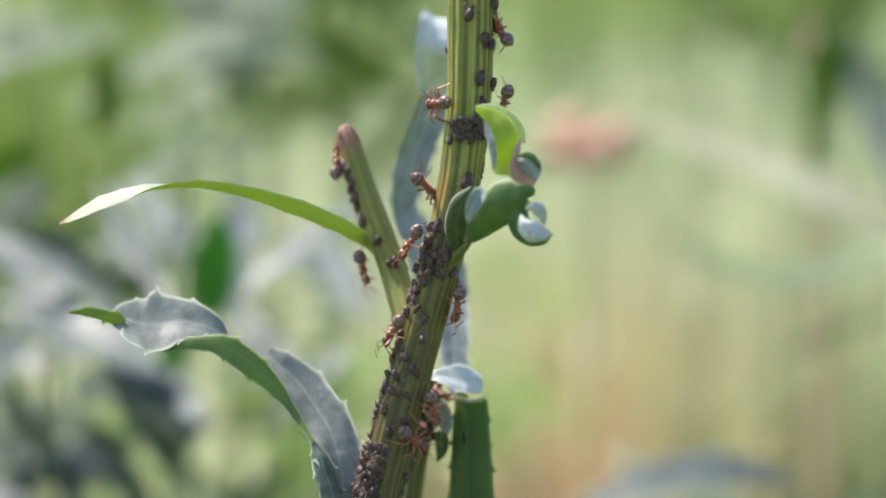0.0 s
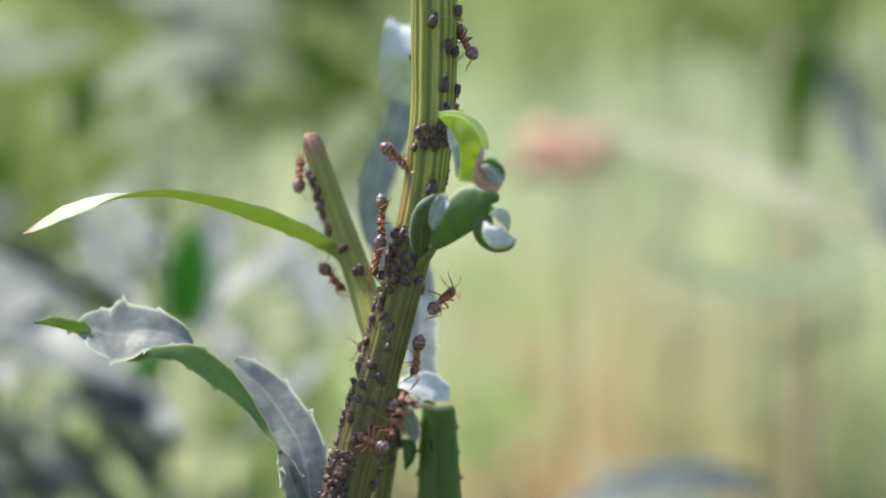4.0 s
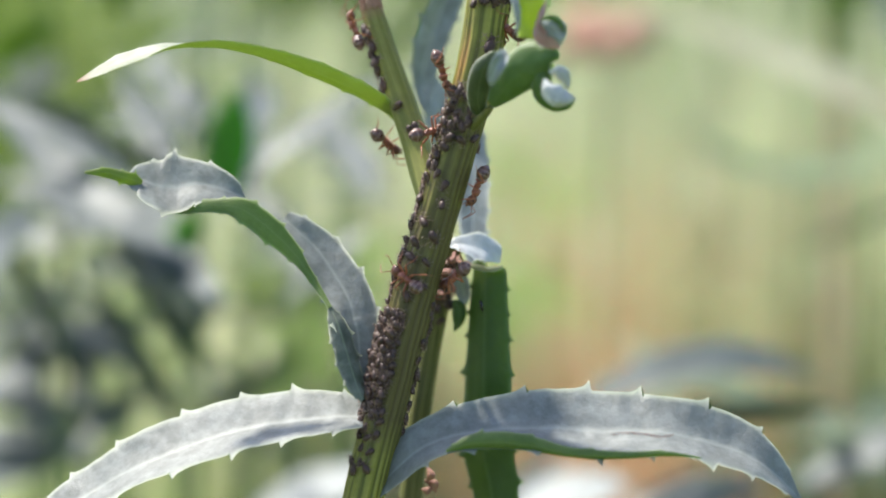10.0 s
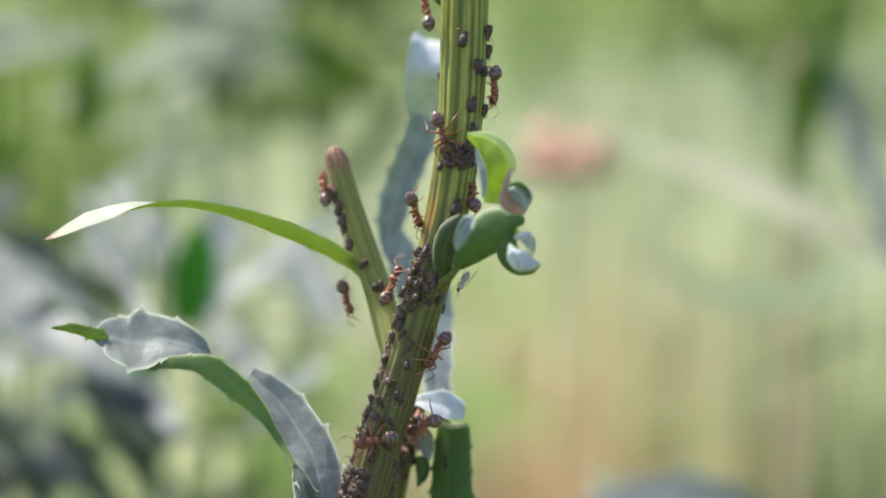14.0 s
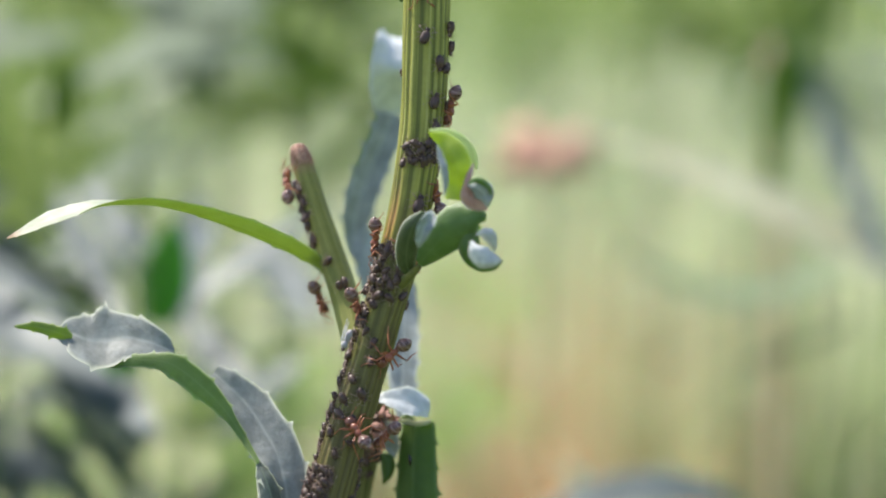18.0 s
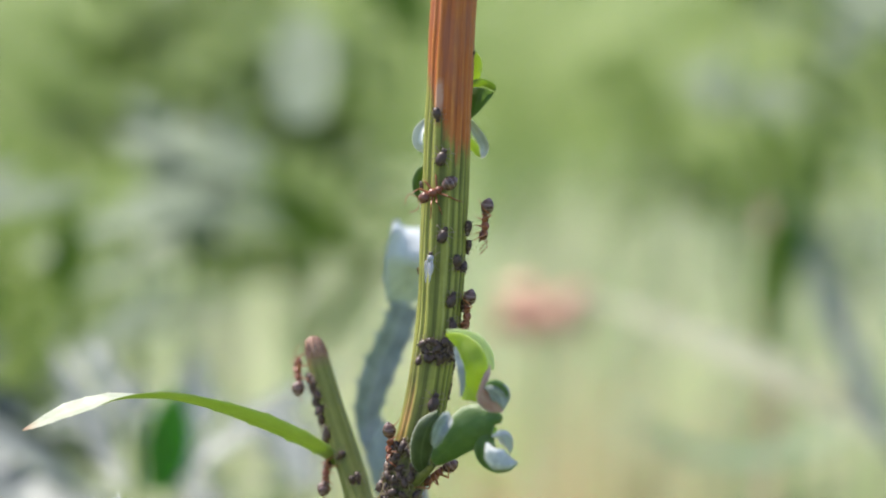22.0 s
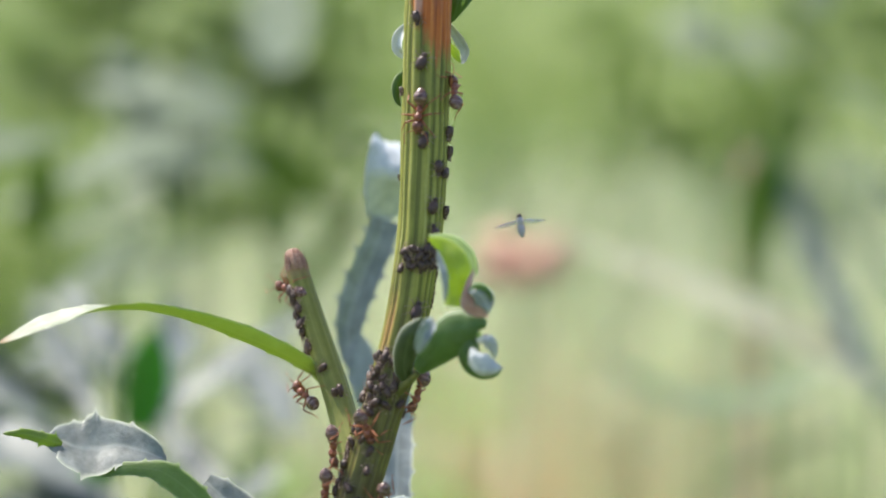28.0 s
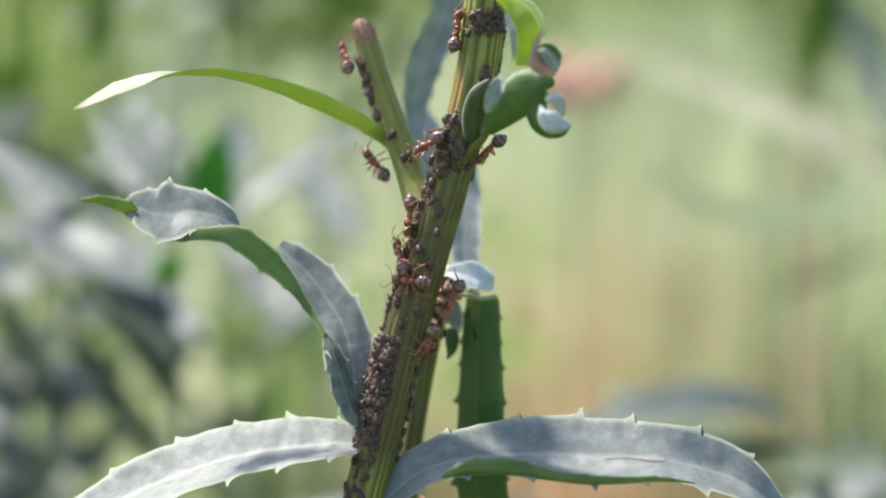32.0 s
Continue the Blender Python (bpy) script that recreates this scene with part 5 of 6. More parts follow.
def make_ant():
    ant = new("ant")
    part("gaster", blob((-1.36, 0, 0.10), (0.78, 0.62, 0.60), 0.38, 8, 4, 0.012), ANT_DARK, ant, "glossy banded dark brown gaster")
    part("petiole", blob((-0.56, 0, -0.06), (0.13, 0.22, 0.30), 0.1, 12, 2), ANT_RED, ant)
    part("thorax", blob((0.40, 0, 0.14), (0.46, 0.37, 0.38), 0.25, -8), ANT_RED, ant)
    part("propodeum", blob((-0.18, 0, 0.05), (0.42, 0.31, 0.31), 0.25, 10), ANT_RED, ant)
    part("neck", blob((0.82, 0, 0.10), (0.16, 0.15, 0.15), 0.0, 0, 2), ANT_RED, ant)
    head = part("head", blob((1.24, 0, 0.08), (0.50, 0.50, 0.40), -0.25, 16), ANT_HEAD, ant, "dark reddish head")
    for y in (-1, 1):
        part("eye", blob((1.22, 0.43 * y, 0.22), (0.11, 0.07, 0.10), 0, 0, 2), EYE, head)
        limb_part("mandible", (0, 0, 0), [(1.58, 0.22 * y, -0.08), (1.80, 0.19 * y, -0.16), (1.90, 0.03 * y, -0.20)], [0.09, 0.08, 0.02], ANT_RED, head)
        limb_part("antenna", (1.56, 0.2 * y, 0.16), [(0, 0, 0), (0.30, 0.42 * y, 0.30), (0.52, 0.72 * y, 0.40), (0.80, 0.76 * y, 0.22), (1.12, 0.66 * y, -0.02), (1.38, 0.55 * y, -0.16)],
                  [0.045, 0.04, 0.045, 0.04, 0.045, 0.03], ANT_LEG, ant)
        for hip, knee, ankle, toe in (((0.56, 0.2 * y, -0.08), (0.55, 0.80 * y, 0.46), (1.02, 1.20 * y, -0.34), (1.30, 1.40 * y, -0.62)),
                                      ((0.24, 0.22 * y, -0.10), (0.10, 1.00 * y, 0.46), (0.02, 1.46 * y, -0.38), (0.05, 1.80 * y, -0.62)),
                                      ((-0.12, 0.2 * y, -0.10), (-0.62, 0.90 * y, 0.54), (-1.20, 1.28 * y, -0.30), (-1.62, 1.50 * y, -0.62))):
            k, a, e = Vector(knee), Vector(ankle), Vector(toe)
            h = Vector((0, 0, 0))
            limb_part("leg", hip, [h, k * 0.25 + Vector((0, 0, -0.05)), k * 0.75, k, k + (a - k) * 0.5, a, a + (e - a) * 0.55, e],
                      [0.085, 0.105, 0.095, 0.065, 0.07, 0.052, 0.036, 0.028], ANT_LEG, ant)
    return ant


def facing(a, b, c, ang, tilt, lean):
    """The pose of an insect at a, b, c: ang is its heading on the plan, tilt how far its head points out of it, lean where its back looks (0: to the viewer)."""
    w, t, s = radians(ang), radians(tilt), radians(lean)
    x = ((RIGHT * math.cos(w) + UP * math.sin(w)) * math.cos(t) + NEAR * math.sin(t)).normalized()
    back = NEAR * math.cos(s) + RIGHT * math.sin(s)
    y = back.cross(x)
    if y.length < 0.25:
        y = (NEAR * 0.8 + back * 0.2).cross(x)
    y.normalize()
    z = x.cross(y).normalized()
    return Matrix.Translation(at(a, b, c)) @ Matrix((x, y, z)).transposed().to_4x4()


STEM_LINE = spline(STEM_ROWS, 400)


def on_stem(b, angle, lift=0.0, line=STEM_LINE):
    """A place on a stem's skin at height b; angle 0 looks to the viewer, 90 to the right. Gives the place and the outward way."""
    a, c, r = (np.interp(b, line[:, 1], line[:, k]) for k in (0, 2, 3))
    w = radians(angle)
    out = NEAR * math.cos(w) + RIGHT * math.sin(w)
    return at(a, b, c) + out * (r * STEP + lift * MM), out


def make_aphid():
    aphid = new("aphid")
    part("abdomen", blob((-0.10, 0, 0.20), (0.44, 0.29, 0.26), -0.15, 6, 2, 0.02), APHID, aphid)
    head = part("head", blob((0.36, 0, 0.16), (0.16, 0.17, 0.13), 0, 0, 2), APHID, aphid)
    for y in (-1, 1):
        limb_part("antenna", (0.44, 0.08 * y, 0.2), [(0, 0, 0), (0.16, 0.16 * y, 0.12), (0.02, 0.36 * y, 0.14), (-0.25, 0.52 * y, 0.12)], [0.02, 0.016, 0.013, 0.008], APHID_LEG, aphid)
        limb_part("siphon", (-0.34, 0.14 * y, 0.36), [(0, 0, 0), (-0.16, 0.06 * y, 0.12)], [0.03, 0.02], EYE, aphid)
        for x0, x1, x2 in ((0.22, 0.34, 0.46), (0.08, 0.06, 0.02), (-0.06, -0.26, -0.46)):
            limb_part("leg", (x0, 0.18 * y, 0.14), [(0, 0, 0), (x1 - x0, 0.24 * y, 0.16), (x2 - x0, 0.42 * y, -0.12)], [0.026, 0.02, 0.014], APHID_LEG, aphid)
    return aphid


aphid_first = make_aphid()
tagged(aphid_first, "dark purplish-brown aphid feeding on the green stem", "aphid", "aphids on the stem")
APHIDS = [0]


def aphid(spot, out, heading, size):
    """One aphid on a skin: heading in degrees from straight up, size 1 for a grown one."""
    x = (UP * math.cos(radians(heading)) + RIGHT * math.sin(radians(heading)))
    x = (x - out * x.dot(out)).normalized()
    y = out.cross(x).normalized()
    m = Matrix.Translation(spot) @ Matrix((x, y, out)).transposed().to_4x4()
    if APHIDS[0] == 0:
        aphid_first.matrix_basis = m @ Matrix.Diagonal((size, size, size, 1))
    else:
        ob = copy_thing(aphid_first, m)
        ob.scale = (size, size, size)
    APHIDS[0] += 1


def aphids_between(count, b0, b1, w0, w1, s0, s1, seed, gap=13.0, line=STEM_LINE, lift=-0.03):
    """A loose colony on a stretch of a stem, no two closer than gap plan units."""
    rng = random.Random(seed)
    had = []
    for _ in range(count * 30):
        if len(had) >= count:
            break
        b, w = rng.uniform(b0, b1), rng.uniform(w0, w1)
        flat = (b, w * 0.72)
        if any(math.hypot(flat[0] - q[0], flat[1] - q[1]) < gap for q in had):
            continue
        had.append(flat)
        spot, out = on_stem(b, w, lift, line)
        aphid(spot, (out + UP * rng.uniform(-0.35, 0.35) + RIGHT * rng.uniform(-0.3, 0.3)).normalized(), rng.choice((0, 180)) + rng.uniform(-65, 65), rng.uniform(s0, s1))


aphids_between(72, 785, 965, -108, -8, 0.75, 1.3, 11, 10.5)
aphids_between(30, 795, 950, -100, -15, 0.8, 1.15, 31, 12.0, STEM_LINE, 0.3)
aphids_between(14, 955, 1065, -70, -5, 0.8, 1.15, 12, 15)
aphids_between(17, 560, 790, -100, -72, 0.95, 1.3, 13, 14)
aphids_between(12, 540, 790, -50, 15, 0.9, 1.4, 14, 28)
aphids_between(9, 470, 560, -100, -40, 0.9, 1.4, 15, 18)
aphids_between(8, 430, 510, -30, 50, 1.0, 1.4, 16, 20)
aphids_between(6, 395, 440, -90, -30, 0.9, 1.3, 17, 16)
aphids_between(9, 400, 470, -60, 10, 0.9, 1.3, 41, 14, STEM_LINE, 0.1)
aphids_between(24, 214, 250, -40, 70, 0.85, 1.2, 18, 7)
aphids_between(9, 250, 320, 84, 94, 0.35, 0.55, 19, 6)
aphids_between(13, 770, 1000, 66, 100, 0.8, 1.2, 20, 16)
aphids_between(3, 60, 190, 25, 75, 1.2, 1.5, 21, 40)
SHOOT_LINE = spline(SHOOT_ROWS, 200)
aphids_between(10, 295, 400, -100, -45, 1.0, 1.4, 22, 12, SHOOT_LINE)
aphids_between(3, 420, 470, -30, 20, 1.1, 1.3, 23, 14, SHOOT_LINE)
SECOND_LINE = spline(SECOND_ROWS, 300)
aphids_between(20, 690, 800, -60, 60, 0.9, 1.3, 24, 12, SECOND_LINE)
# single ones on the upper stem
for b, w, s in ((-184, -28, 1.3), (-109, -12, 1.6), (28, -2, 1.5), (75, 35, 1.4), (13, 70, 1.4), (45, 92, 1.3), (-60, -80, 0.8), (322, 18, 1.7), (90, -92, 0.6), (150, 78, 1.2), (-300, 80, 0.5), (500, 100, 0.9)):
    spot, out = on_stem(b, w, -0.03)
    aphid(spot, out, 20 if s > 1.45 else 170, s)


def make_winged():
    """A small grey winged aphid."""
    ob = new("winged_aphid")
    part("abdomen", blob((-0.35, 0, 0.12), (0.50, 0.26, 0.24), 0.1, 0, 2), WINGED, ob)
    part("thorax", blob((0.25, 0, 0.16), (0.28, 0.24, 0.24), 0, 0, 2), WINGED, ob)
    part("head", blob((0.58, 0, 0.14), (0.15, 0.17, 0.13), 0, 0, 2), APHID, ob)
    for y in (-1, 1):
        verts, faces = [], []
        for i in range(9):
            f = i / 8
            w = 0.42 * math.sin(math.pi * f ** 0.7) * (1 - 0.3 * f) + 0.03
            x, s = 0.2 - 1.45 * f, 0.15 + 0.7 * f
            for u in (-0.5, 0.5):
                for z in (0.0, 0.012):
                    verts.append(Vector((x + u * w * 0.9, y * (s + u * w * 0.5), 0.36 + 0.25 * f + z)) * MM)
        for i in range(8):
            q = 4 * i
            faces += [(q, q + 2, q + 6, q + 4), (q + 1, q + 5, q + 7, q + 3), (q, q + 4, q + 5, q + 1), (q + 2, q + 3, q + 7, q + 6)]
        mesh_object("wing", verts, faces, [WING], ob)
        limb_part("antenna", (0.66, 0.08 * y, 0.2), [(0, 0, 0), (0.25, 0.2 * y, 0.12), (0.5, 0.36 * y, 0.1)], [0.02, 0.015, 0.008], APHID_LEG, ob)
        for x0, x1, x2 in ((0.4, 0.6, 0.72), (0.2, 0.15, 0.05), (0.0, -0.3, -0.6)):
            limb_part("leg", (x0, 0.16 * y, 0.06), [(0, 0, 0), (x1 - x0, 0.25 * y, 0.1), (x2 - x0, 0.45 * y, -0.15)], [0.022, 0.018, 0.012], APHID_LEG, ob)
    return tagged(ob, "tiny grey winged aphid with clear wings", "aphid")


WINGED = plain_material("winged_skin", (0.30, 0.28, 0.30), (0.58, 0.55, 0.58), 2500.0, 0.4, 0.00002)
WING, wing_n, wing_l, wing_b = material("wing_film")
wing_b.inputs["Base Color"].default_value = (0.55, 0.55, 0.56, 1)
wing_b.inputs["Roughness"].default_value = 0.2
wing_clear = wing_n.new("ShaderNodeBsdfTransparent")
wing_mix = wing_n.new("ShaderNodeMixShader")
wing_mix.inputs[0].default_value = 0.62
wing_l.new(wing_b.outputs[0], wing_mix.inputs[1])
wing_l.new(wing_clear.outputs[0], wing_mix.inputs[2])
wing_l.new(wing_mix.outputs[0], wing_n["Material Output"].inputs["Surface"])
winged = make_winged()
winged.scale = (1.3, 1.3, 1.3)

# ---- what moves ----
# seconds, a, b, c, heading, tilt, lean
ANT_ROWS = {
    "shoot": [
        (0, 597, 285, 8, 88, -34, -78), (1, 591, 291, 8, 90, -38, -78), (2, 595, 293, 8, 88, -37, -78), (3, 592, 295, 8, 88, -37, -78),
        (6, 595, 295, 8, 95, -35, -78), (8, 592, 295, 8, 105, -33, -78), (10, 592, 292, 8, 110, -15, -78), (12, 596, 298, 8, 98, -33, -78),
        (13, 596, 294, 8, 100, -37, -78), (15, 597, 295, 8, 99, -32, -78), (18, 595, 295, 8, 97, -36, -78), (20, 602, 301, 8, 140, -38, -78),
        (21, 591, 297, 8, 96, -29, -78), (22, 589, 291, 8, 95, -29, -78), (23, 590, 294, 8, 97, -29, -78), (27, 597, 300, 8, 94, -38, -78),
        (27.5, 603, 295, 8, 129, -38, -78), (28, 608, 291, 8, 164, -38, -78), (29, 606, 296, 8, 150, -38, -78), (30, 585, 287, 8, 95, -28, -78),
        (31, 587, 294, 8, 96, -31, -78), (32, 586, 288, 8, 108, -38, -78),
    ],
    "branch": [
        (0, 644, 475, 6, -76, -38, -78), (1, 647, 475, 6, -58, -38, -78), (2, 651, 474, 6, -53, -38, -78), (3, 651, 476, 6, -50, -38, -78),
        (6, 650, 481, 6, -52, -38, -78), (7, 653, 484, 6, -35, -38, -78), (8, 653, 484, 6, -22, -38, -78), (9, 650, 486, 6, -43, -38, -78),
        (10, 651, 490, 6, -39, -38, -78), (11, 655, 485, 6, -28, -38, -78), (12, 657, 491, 6, -44, -38, -78), (13, 641, 488, 6, -74, -38, -78),
        (14, 640, 487, 6, -73, -38, -78), (15, 654, 485, 6, -35, -38, -78), (18, 656, 491, 6, -65, -38, -78), (19, 652, 487, 6, -66, -38, -78),
        (20, 656, 488, 6, -66, -38, -78), (21, 648, 491, 6, -73, -38, -78), (21.3, 647, 483, 6, -21, -38, -78), (21.7, 646, 475, 6, 31, -38, -78),
        (22, 645, 466, 6, 83, -38, -78), (27, 645, 454, 6, 35, -38, -78), (27.5, 642, 464, 6, 86, -38, -78), (28, 639, 473, 6, 137, -38, -78),
        (29, 641, 476, 6, 126, -38, -78), (30, 639, 477, 6, 128, -17, -78), (31, 644, 486, 6, 142, -37, -78), (32, 641, 476, 6, 130, -20, -78),
    ],
    "upper": [
        (0, 775, 183, -0.7, -179, -58, -90), (1, 776, 183, -0.7, -180, -58, -90), (2, 776, 181, -0.7, -192, -56, -90),
        (2.5, 776, 231, -0.7, -144, -19, -90), (3, 771, 280, -0.7, -96, 0, -90), (4, 770, 268, -0.7, -42, -13, -90),
        (5, 770, 257, -0.7, 12, -26, -90), (6, 769, 245, -0.7, 66, -38, -90), (7, 771, 265, -0.7, 81, -14, -90), (8.5, 819, 255, 2.9, 79, -23, -80),
        (10, 820, 255, 2.9, 87, 0, -80), (11, 770, 208, -0.7, 101, -23, -90), (11.3, 772, 189, -0.7, 158, -16, -90),
        (11.7, 773, 171, -0.7, 216, -8, -90), (12, 775, 152, -0.7, 274, 0, -90), (13, 792, 171, -1.2, 279, -14, -56),
        (14, 800, 192, -1.9, 290, 0, -35), (14.5, 783, 208, -1.3, 276, -19, -63), (15, 765, 225, -0.7, 262, -38, -90),
        (18, 753, 384, -0.7, 271, -26, -90), (19, 755, 396, -0.8, 276, -24, -90), (20, 756, 398, -0.8, 275, -24, -90),
        (21, 751, 401, -0.8, 268, 0, -90), (22, 754, 399, -0.8, 275, -21, -90), (23, 751, 442, -0.9, 278, -21, -66),
        (28, 745, 528, -2.1, 296, -33, -35), (29, 735, 504, -0.8, 281, -22, -69), (29.3, 734, 502, -0.8, 335, -14, -76),
        (29.7, 732, 501, -0.8, 390, -7, -83), (30, 731, 499, -0.8, 444, 0, -90), (31, 727, 428, -0.8, 430, 0, -90),
        (31.3, 728, 434, -0.8, 478, -13, -90), (31.7, 729, 441, -0.8, 526, -26, -90), (32, 730, 447, -0.8, 573, -38, -90),
    ],
    "middle": [
        (0, 757, 331, -0.7, -41, -38, -90), (1, 761, 333, -0.7, -28, -30, -90), (2, 758, 332, -0.7, -27, -36, -90),
        (2.5, 751, 344, -0.7, -60, -18, -90), (3, 743, 355, -0.7, -93, 0, -90), (6, 738, 395, -0.8, -78, 0, -90), (7, 736, 396, -0.8, -72, 0, -90),
        (8, 729, 380, -0.7, -79, 0, -90), (9, 742, 372, -0.7, -81, 0, -90), (10, 746, 368, -0.7, -70, -13, -90),
        (11, 755, 361, -0.7, -113, -24, -90), (12, 755, 357, -0.7, -119, -36, -90), (12.3, 758, 333, -0.7, -173, -24, -90),
        (12.7, 761, 310, -0.7, -227, -12, -90), (13, 764, 287, -0.7, -282, 0, -90), (13.3, 762, 301, -0.7, -331, -12, -90),
        (13.7, 759, 315, -0.7, -380, -24, -90), (14, 757, 329, -0.7, -429, -36, -90), (14.3, 755, 330, -0.7, -378, -24, -90),
        (14.7, 752, 331, -0.7, -327, -12, -90), (15, 749, 332, -0.7, -276, 0, -90), (15.7, 756, 331, -0.7, -323, -12, -90),
        (16.3, 763, 329, -0.7, -370, -23, -90), (17, 770, 327, -0.7, -418, -35, -90), (17.5, 793, 357, -1.5, -423, -29, -36),
        (18, 817, 387, -2.4, -428, -24, 19), (19, 818, 400, -2.3, -424, -31, 25), (19.5, 833, 420, -1.5, -445, -32, 57),
        (20, 848, 440, -0.8, -467, -33, 90), (21, 851, 445, -0.8, -455, -30, 90), (22, 838, 446, -0.8, -503, -19, 90),
        (23, 841, 437, -0.8, -492, -38, 90), (27, 837, 457, -0.8, -458, -34, 90), (28, 831, 465, -0.8, -471, 0, 82),
        (29, 829, 463, -0.8, -475, 0, 71), (30, 831, 458, -0.8, -488, 0, 74), (31, 837, 455, -0.8, -494, 0, 90), (32, 834, 454, -0.8, -497, -17, 90),
    ],
    "lower": [
        (0, 726, 432, -0.8, -122, -27, -90), (1, 724, 463, -0.8, -120, 0, -90), (2, 719, 481, -0.8, -119, -14, -90),
        (3, 736, 415, -0.8, -98, -29, -90), (6, 714, 535, -0.8, -119, 0, -90), (7, 708, 543, -0.8, -117, -12, -90),
        (8, 689, 584, -0.8, -120, 0, -90), (9, 721, 469, -0.8, -74, -37, -90), (9.5, 723, 472, -0.8, -30, -37, -90),
        (10, 724, 474, -0.8, 15, -36, -90), (11, 732, 477, -0.8, 12, -29, -90), (12, 727, 473, -0.8, 40, -27, -90),
        (13, 731, 476, -0.8, 24, -33, -90), (14, 719, 459, -0.8, 69, 0, -90), (15, 731, 438, -0.8, 14, -38, -90),
        (16.5, 727, 470, -0.8, -25, -38, -90), (18, 722, 502, -0.8, -65, -38, -90), (19, 713, 538, -0.8, -75, 0, -90),
        (20, 700, 541, -0.8, -97, 0, -90), (21, 706, 542, -0.8, -97, -33, -90), (28, 690, 563, -0.8, -85, -16, -90),
        (29, 680, 561, -0.8, -94, 0, -90), (30, 683, 564, -0.8, -98, 0, -90), (31, 689, 566, -0.8, -104, 0, -90), (32, 700, 576, -0.8, -95, 0, -90),
    ],
    "front": [
        (0, 733, 778, -2.2, -36, -35, 34), (1, 734, 783, -2.1, -65, -38, 37), (2, 728, 778, -2.3, -121, -35, 27), (3, 722, 772, -2.6, -177, -31, 16),
        (6, 715, 768, -2.7, -221, -37, 7), (7, 708, 764, -2.7, -236, -26, -3), (7.5, 692, 738, -1.8, -244, -30, -46),
        (8, 676, 712, -0.8, -252, -34, -90), (9, 686, 722, -1.7, -225, 0, -48), (10, 687, 731, -1.9, -216, -32, -43),
        (11, 684, 723, -1.6, -225, 0, -52), (12, 684, 725, -1.6, -224, 0, -50), (12.5, 691, 729, -2, -193, 0, -39),
        (13, 697, 732, -2.4, -162, 0, -27), (14, 694, 735, -2.3, -168, 0, -30), (15, 696, 737, -2.4, -165, 0, -28),
        (16.5, 711, 731, -2.5, -198, -17, -10), (18, 727, 724, -2.7, -231, -33, 8), (18.3, 718, 691, -2.1, -188, -34, -25),
        (18.7, 709, 659, -1.4, -145, -34, -57), (19, 700, 626, -0.8, -102, -35, -90), (20, 681, 623, -0.8, -140, -38, -90),
        (24.5, 685, 685, -1.5, -163, -28, -61), (29, 690, 746, -2.3, -185, -17, -31), (30, 699, 752, -2.6, -192, 0, -18),
        (30.5, 689, 720, -1.7, -206, -19, -54), (31, 680, 688, -0.8, -221, -38, -90), (31.5, 691, 688, -1.5, -202, -33, -63),
        (32, 701, 688, -2.1, -183, -28, -37),
    ],
    "edge": [
        (0, 696, 588, -0.8, -123, -38, -90), (1, 694, 599, -0.8, -127, -37, -90), (3, 694, 617, -0.8, -114, -38, -90),
        (3.8, 716, 603, 0.4, -161, -38, -87), (4.7, 737, 589, 1.7, -207, -38, -83), (5.5, 759, 575, 2.9, -254, -38, -80),
        (6.3, 731, 610, 1.7, -313, -38, -83), (7.2, 702, 645, 0.4, -373, -37, -87), (8, 674, 680, -0.8, -432, -37, -90),
        (9, 664, 710, -0.8, -443, -33, -90), (10.5, 731, 685, 2.9, -438, -38, -80), (16, 735, 667, 2.9, -449, -38, -80),
        (19, 704, 628, -0.9, -455, 0, -65), (20, 692, 634, -0.8, -454, -22, -90), (28, 679, 634, -0.8, -451, -30, -90),
        (29, 677, 650, -0.8, -461, -13, -90), (30, 680, 651, -0.8, -460, -27, -90), (31, 673, 655, -0.8, -466, -31, -90),
        (31.3, 677, 651, -0.8, -516, -33, -90), (31.7, 681, 647, -0.8, -565, -36, -90), (32, 685, 643, -0.8, -615, -38, -90),
    ],
    "right": [
        (0, 808, 541, -1.1, -99, -32, 61), (1, 810, 545, -0.8, -99, -29, 69), (2, 809, 530, -1.3, -95, -30, 57), (3, 803, 592, -0.8, -103, -24, 90),
        (6, 785, 635, -1.1, -98, 0, 62), (7, 779, 651, -1.3, -113, -32, 58), (8, 776, 679, -0.9, -105, -37, 66), (9, 769, 686, -1.5, -105, -38, 54),
        (10, 770, 725, -0.8, -138, -38, 90), (11, 784, 716, -0.8, -130, -38, 90), (12, 783, 720, -0.8, -149, -38, 90),
        (13, 783, 714, -0.8, -160, -38, 90), (14, 780, 707, -0.8, -150, -38, 90), (15, 792, 715, -0.8, -149, -38, 90),
        (18, 776, 730, -0.8, -134, -38, 90), (19, 768, 717, -0.8, -133, -38, 72), (28, 759, 710, -1.7, -115, -38, 48),
        (29, 776, 713, -0.8, -134, -38, 90), (30, 767, 734, -0.8, -116, -38, 90), (31, 769, 732, -0.8, -111, -38, 90),
        (32, 776, 713, -0.8, -118, -38, 90),
    ],
    "rightside": [
        (0, 792, 442, 2.9, 81, -32, 80), (2, 798, 413, 2.9, 68, -38, 80), (3, 822, 535, -0.8, 39, -38, 90), (6, 858, 455, -0.8, 70, -30, 90),
        (7, 839, 446, -0.8, 103, -38, 90), (8.5, 798, 412, 2.9, 82, -33, 80), (9, 801, 464, 1.7, 137, -22, 81), (9.5, 804, 516, 0.4, 193, -11, 82),
